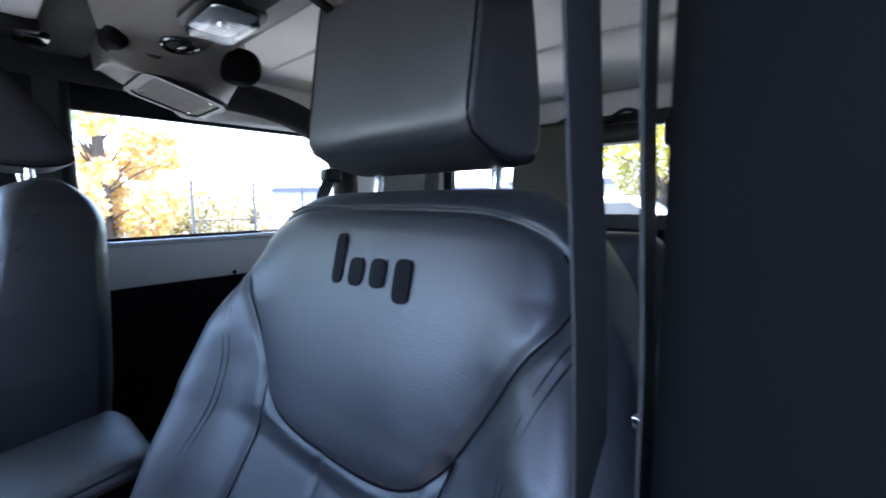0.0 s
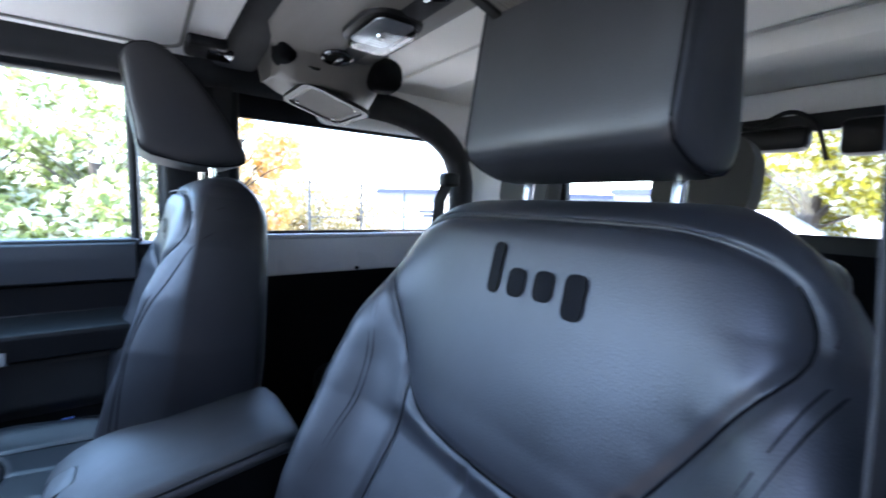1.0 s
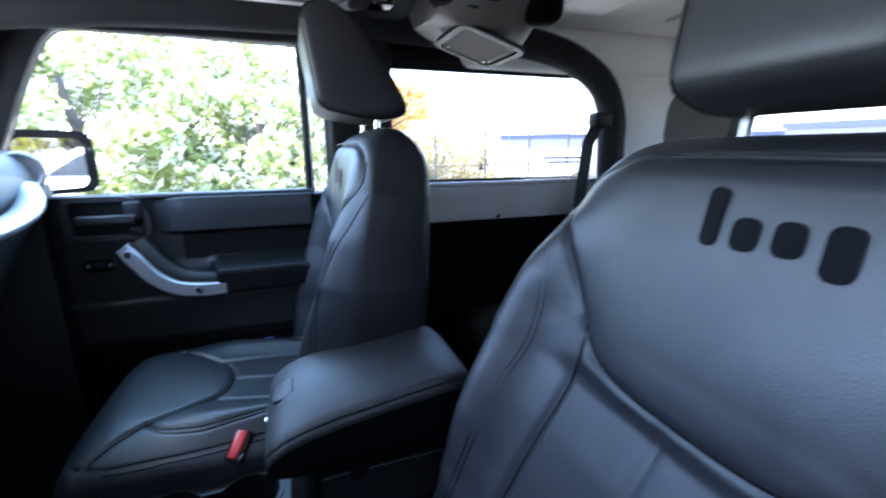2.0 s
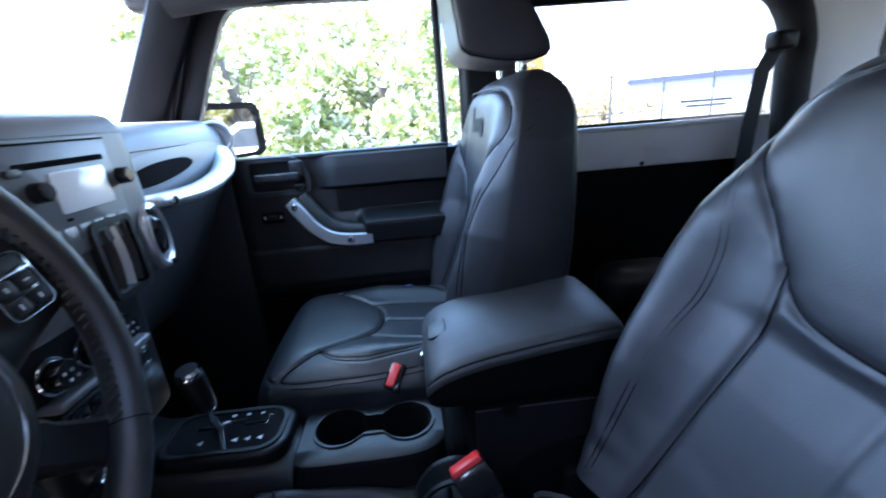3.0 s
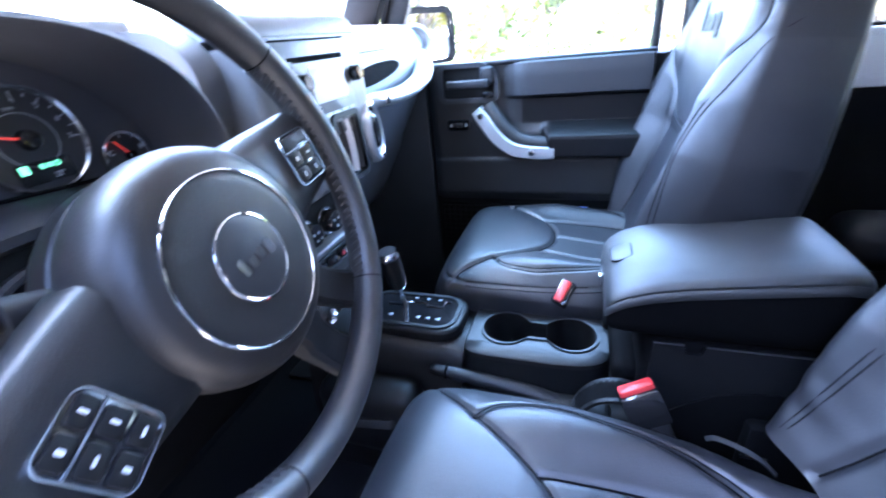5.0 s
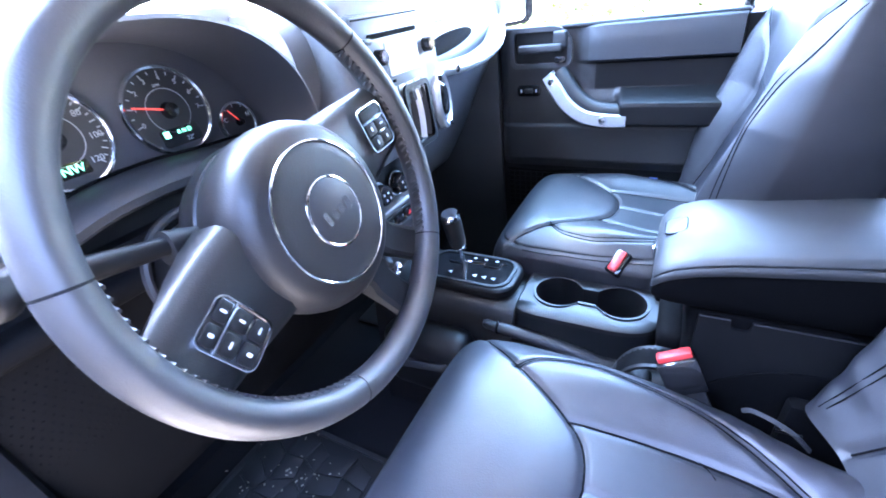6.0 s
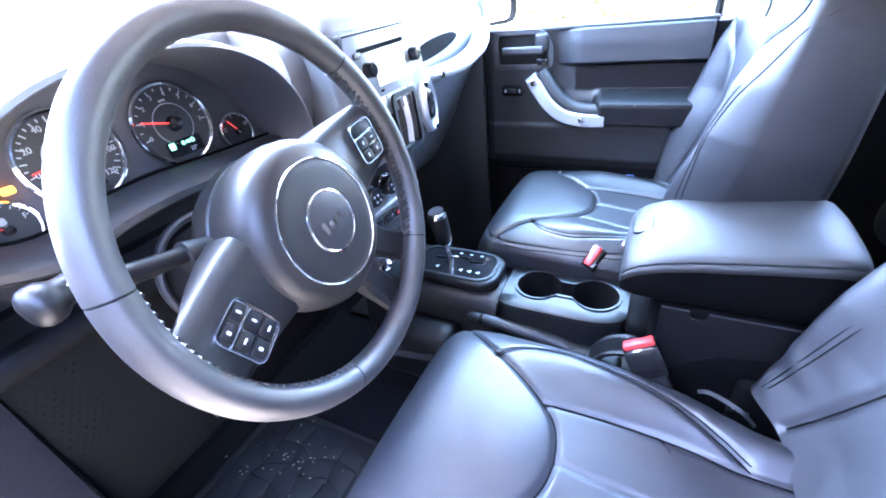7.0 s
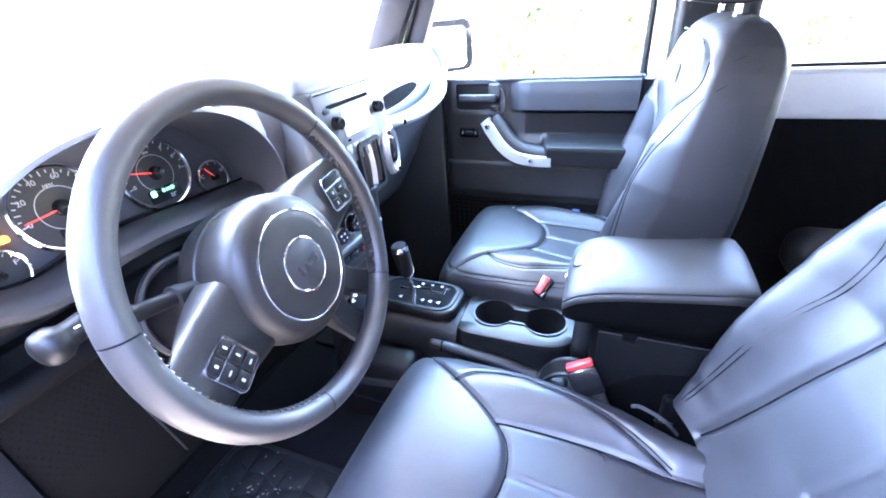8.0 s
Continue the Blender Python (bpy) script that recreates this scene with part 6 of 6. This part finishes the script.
def tree(o, height, spread, leaf, n, size, seed, label, name="tree", low=0.3):
    rnd = random.Random(seed)
    t = thing(name, label, name)
    x, y, z = o
    trunk = tube(smooth_path([(x, y, z), (x + rnd.uniform(-.1, .1), y, z + height * .35), (x + rnd.uniform(-.2, .2), y + rnd.uniform(-.2, .2), z + height * .8)], 4), [0.035 * height * (1 - i / 12) + 0.01 for i in range(9)], 8)
    clumps = []
    for i in range(44):
        a, h = rnd.uniform(0, 6.28), rnd.uniform(low, 1.0)
        rr = spread * math.sqrt(max(0.05, 1 - abs(h - 0.55) ** 1.5 * 1.6)) * rnd.uniform(0.3, 1.0)
        p = (x + rr * math.cos(a), y + rr * math.sin(a), z + height * h)
        clumps.append((*p, spread * rnd.uniform(0.15, 0.34)))
        trunk = tube([(x, y, z + height * h * 0.6), ((x + p[0]) / 2, (y + p[1]) / 2, z + height * h * 0.85), p], [0.012 * height * .5, 0.006 * height * .5, 0.004], 5, trunk)
    part("trunk", trunk, BARK, t)
    me = leaf_cloud(clumps, n, size, seed)
    me.materials.append(leaf)
    cr = new("crown", me)
    cr.parent = t
    return t


# a hedge and young trees beside the car, autumn trees further back
for i, (x, y, h, sp) in enumerate(((6.2, 2.7, 2.9, 1.6), (6.6, 0.6, 2.8, 1.6), (7.8, 1.8, 3.2, 1.8))):
    tree((x, y, 0), h, sp, GREEN, 9000, 0.075, 11 + i, "dense sunlit green roadside bush", "bush", 0.05)
tree((12.5, -2.1, 0), 6.0, 1.9, ORANGE, 22000, 0.10, 31, "orange autumn tree beyond the car park fence", "tree", 0.08)
for i, (x, y) in enumerate(((14.5, -3.4), (14.2, -5.0), (14.0, -6.4))):
    tree((x, y, 0), 2.0, 1.5, DRY, 5000, 0.07, 41 + i, "olive and rust coloured low bush", "bush", 0.05)
tree((1.5, -8.8, 0), 5.0, 2.2, YELLOW, 56000, 0.06, 51, "yellow autumn tree behind the car", "tree", 0.0)
tree((-0.6, -11.5, 0), 5.0, 2.2, YELLOW, 40000, 0.06, 52, "yellow autumn tree behind the car", "tree", 0.0)

FAROUT = mat("grey painted wall", (0.20, 0.20, 0.21), 0.8, vary=0.06, big=0.3)
BLUEROOF = mat("blue metal fascia", (0.022, 0.028, 0.060), 0.5, vary=0.06)
FENCEM = mat("weathered galvanised wire", (0.07, 0.072, 0.075), 0.5, metal=0.6)
VANM = mat("white van paint", (0.8, 0.8, 0.8), 0.3, coat=0.4, vary=0.03)
DARKGL = mat("dark vehicle glass", (0.03, 0.035, 0.04), 0.08)
LAMPRED = mat("red tail lamp", (0.5, 0.02, 0.02), 0.25)


def wheel_at(parent, m):
    t = part("wheel", lathe([(0.001, -0.1), (0.30, -0.1), (0.33, -0.07), (0.33, 0.07), (0.30, 0.1), (0.001, 0.1)], 24, m), RUBBER, parent)
    part("rim", lathe([(0.001, 0.105), (0.20, 0.105), (0.21, 0.09), (0.001, 0.09)], 20, m), SILVER, t)


def van(m, label):
    v = thing("van", label, "van")
    def P(pts):
        return m @ Vector(pts)
    prof = [(-2.6, 0.35), (2.5, 0.35), (2.6, 0.6), (2.55, 1.0), (1.7, 1.25), (1.15, 2.05), (0.9, 2.15), (-2.5, 2.15), (-2.6, 2.0)]
    b = loft([[P((x, w, z)) for x, z in prof] for w in (-0.95, -0.90, 0.90, 0.95)])
    part("body", b, VANM, v)
    for sd in (-0.958, 0.958):
        part("side_window", loft([[P((x, sd + e, z)) for x, z in ((0.5, 1.35), (1.45, 1.35), (1.05, 1.95), (0.5, 1.95))] for e in (-0.004, 0.004)]), DARKGL, v)
        for k, (x0, x1, z) in enumerate(((-1.9, -0.2, 1.55), (-1.7, -0.4, 1.30))):
            part("sign_bar", loft([[P((x, sd + e, zz)) for x, zz in ((x0, z - 0.07), (x1, z - 0.07), (x1, z + 0.07), (x0, z + 0.07))] for e in (-0.004, 0.004)]), PLASTIC2, v)
        for x in (-1.7, 1.7):
            wheel_at(v, m @ Matrix.Translation((x, sd * 0.93, 0.33)) @ pose(0, 0, 0, -90 if sd > 0 else 90))
    part("tail_lamp", loft([[P((-2.61 + e, y, z)) for y, z in ((0.80, 1.0), (0.93, 1.0), (0.93, 1.6), (0.80, 1.6))] for e in (-0.01, 0.01)]), LAMPRED, v)
    part("tail_lamp", loft([[P((-2.61 + e, y, z)) for y, z in ((-0.93, 1.0), (-0.80, 1.0), (-0.80, 1.6), (-0.93, 1.6))] for e in (-0.01, 0.01)]), LAMPRED, v)
    return v


def car(m, paint, label):
    v = thing("car", label, "car")
    P = lambda p: m @ Vector(p)
    prof = [(-2.2, 0.4), (2.1, 0.35), (2.2, 0.7), (1.9, 0.85), (0.9, 0.95), (0.3, 1.42), (-1.2, 1.45), (-1.9, 1.0), (-2.2, 0.95)]
    part("body", loft([[P((x, w, z * k + 0.4 * (1 - k) if z > 1 else z)) for x, z in prof] for w, k in ((-0.9, 0.97), (-0.8, 1), (0.8, 1), (0.9, 0.97))]), paint, v)
    for sd in (-0.906, 0.906):
        part("side_window", loft([[P((x, sd + e, z)) for x, z in ((0.75, 0.98), (0.28, 1.33), (-1.15, 1.36), (-1.65, 1.02))] for e in (-0.004, 0.004)]), DARKGL, v)
        for x in (-1.4, 1.4):
            wheel_at(v, m @ Matrix.Translation((x, sd * 0.93, 0.33)) @ pose(0, 0, 0, -90 if sd > 0 else 90))
    part("windscreen", loft([[P((x, y, z)) for x, y, z in ((0.95 + e, -0.7, 0.97), (0.95 + e, 0.7, 0.97), (0.36 + e, 0.65, 1.40), (0.36 + e, -0.65, 1.40))] for e in (0, 0.02)]), DARKGL, v)
    return v


van(pose(15.5, -9.5, 0, 0, 0, 75) @ Matrix.Diagonal((1, 1, 0.66, 1)), "white delivery van parked beyond the fence")
van(pose(16.5, -13.5, 0, 0, 0, 70) @ Matrix.Diagonal((1, 1, 0.66, 1)), "white delivery van parked beyond the fence")
car(pose(16.5, -7.0, 0, 0, 0, 80), mat("dark blue car paint", (0.03, 0.05, 0.12), 0.3, coat=0.5), "dark blue car parked in the yard")
car(pose(2.6, -7.0, 0, 0, 0, 10), VANM, "white car parked behind")
car(pose(-3.0, 14.0, 0, 0, 0, 10), mat("dark grey car paint", (0.05, 0.055, 0.06), 0.3, coat=0.5), "dark grey car parked ahead")


def yard_fence():
    f = thing("fence", "galvanised wire fence along the yard", "fence")
    n = 16
    for i in range(n):
        x, y = 9.0 + 0.25 * i, -3.0 - 1.4 * i
        part("post", tube([(x, y, 0), (x, y, 1.85)], 0.03, 8), FENCEM, f)
    for z in (0.3, 1.0, 1.8):
        part("rail", tube([(9.0, -3.0, z), (9.0 + 0.25 * (n - 1), -3.0 - 1.4 * (n - 1), z)], 0.015, 6), FENCEM, f)


yard_fence()


def far_building(o, yaw, w, h, label):
    b = thing("building", label, "building")
    M = Matrix.Translation(o) @ pose(0, 0, 0, 0, 0, yaw)
    def put(nm, c, size, material, r=0.0):
        bx = rbox(c, size, r)
        bmesh.ops.transform(bx, matrix=M, verts=bx.verts)
        return part(nm, bx, material, b)
    put("wall", (0, 0, h / 2), (w, 8, h), FAROUT)
    put("roof", (0, 0, h + 0.35), (w + 0.6, 8.8, 0.7), BLUEROOF)
    k = int(w // 4)
    for i in range(k):
        wd = put("window", (-w / 2 + 2 + 4 * i, -4.02, h * 0.5), (1.8, 0.06, 1.4), DARKGL)
        bx = rbox((-w / 2 + 2 + 4 * i, -4.05, h * 0.5 - 0.78), (2.0, 0.12, 0.1), 0.01)
        bmesh.ops.transform(bx, matrix=M, verts=bx.verts)
        part("sill", bx, FAROUT, wd)


far_building((62, -46, 0), 50, 60, 3.0, "grey low building with a dark blue fascia roof")
far_building((4, -60, 0), 5, 60, 3.4, "grey low building with a dark blue fascia roof")


# ---- the outside of the vehicle ----
def driver_door():
    d = thing("driver_door", "white driver door standing open, black inside", "car door")
    M = Matrix.Translation((-0.775, 1.02, 0)) @ pose(0, 0, 0, 0, 0, -60)

    def put(nm, c, size, r, material):
        bx = rbox(c, size, r, 2)
        bmesh.ops.transform(bx, matrix=M, verts=bx.verts)
        return part(nm, bx, material, d)
    put("outer_skin", (-0.05, -0.48, 0.88), (0.02, 0.92, 0.80), 0.008, WHITE)
    put("trim_panel", (-0.01, -0.48, 0.88), (0.055, 0.90, 0.78), 0.02, PLASTIC)
    put("armrest", (0.04, -0.55, 1.03), (0.07, 0.36, 0.07), 0.02, PLASTIC)
    put("frame_top", (-0.03, -0.56, 1.69), (0.03, 0.70, 0.03), 0.01, PLASTIC)
    put("frame_rear", (-0.03, -0.91, 1.49), (0.03, 0.03, 0.40), 0.01, PLASTIC)
    put("frame_front", (-0.03, -0.20, 1.49), (0.03, 0.03, 0.42), 0.01, PLASTIC)
    g = put("pane", (-0.03, -0.55, 1.49), (0.005, 0.70, 0.38), 0, GLASS)
    g.visible_shadow = False


driver_door()


def body_outside():
    b = thing("vehicle_body", "white off-road vehicle body on black tyres", "car body")
    part("side_skin", rbox((0.79, -0.70, 0.90), (0.03, 1.62, 0.78), 0.012), WHITE, b)
    part("side_skin", rbox((-0.79, -0.86, 0.90), (0.03, 1.30, 0.78), 0.012), WHITE, b)
    part("side_skin", rbox((0.79, 0.46, 0.88), (0.03, 0.72, 0.78), 0.012), WHITE, b)
    for s in (1, -1):
        part("cowl_skin", rbox((0.78 * s, 1.15, 0.90), (0.03, 0.54, 0.78), 0.012), WHITE, b)
        part("engine_side", rbox((0.62 * s, 1.90, 0.88), (0.04, 1.20, 0.55), 0.02), WHITE, b)
        part("front_fender", rbox((0.80 * s, 1.95, 0.98), (0.30, 1.00, 0.06), 0.025, 3), PLASTIC, b)
        part("rear_fender", rbox((0.86 * s, -0.75, 0.92), (0.16, 0.95, 0.06), 0.025, 3), PLASTIC, b)
        part("hardtop_side", rbox((0.765 * s, -1.20, 1.55), (0.02, 0.62, 0.52), 0.008), WHITE, b)
        for y in (1.95, -0.75):
            wh = part("wheel", lathe([(0.001, -0.12), (0.36, -0.12), (0.40, -0.08), (0.40, 0.08), (0.36, 0.12), (0.001, 0.12)], 36, Matrix.Translation((0.76 * s, y, 0.40)) @ pose(0, 0, 0, 0, 90 * s, 0)), RUBBER, b, "black off-road tyre")
            part("rim", lathe([(0.001, 0.125), (0.10, 0.13), (0.22, 0.122), (0.23, 0.10), (0.001, 0.10)], 28, Matrix.Translation((0.76 * s, y, 0.40)) @ pose(0, 0, 0, 0, 90 * s, 0)), SILVER, wh)
    part("grille", rbox((0, 2.52, 0.92), (1.28, 0.06, 0.46), 0.03, 3), WHITE, b)
    for i in range(7):
        part("grille_slot", rbox((-0.27 + 0.09 * i, 2.555, 0.95), (0.05, 0.01, 0.28), 0.004), GLOSS, b)
    for s in (1, -1):
        part("head_lamp", lathe([(0.001, 0.03), (0.08, 0.02), (0.09, 0), (0.001, 0)], 24, axes((0.46 * s, 2.55, 0.97), (-1, 0, 0), (0, 0, 1))), CHROME, b)
    part("bumper", rbox((0, 2.68, 0.58), (1.66, 0.16, 0.18), 0.05, 3), PLASTIC, b)
    part("bumper", rbox((0, -1.68, 0.58), (1.50, 0.16, 0.18), 0.05, 3), PLASTIC, b)
    part("gate_skin", rbox((0, -1.565, 0.90), (1.56, 0.02, 0.78), 0.008), WHITE, b)
    part("underbody", rbox((0, 0.45, 0.33), (1.30, 4.0, 0.06), 0.01), RUBBER, b)


body_outside()
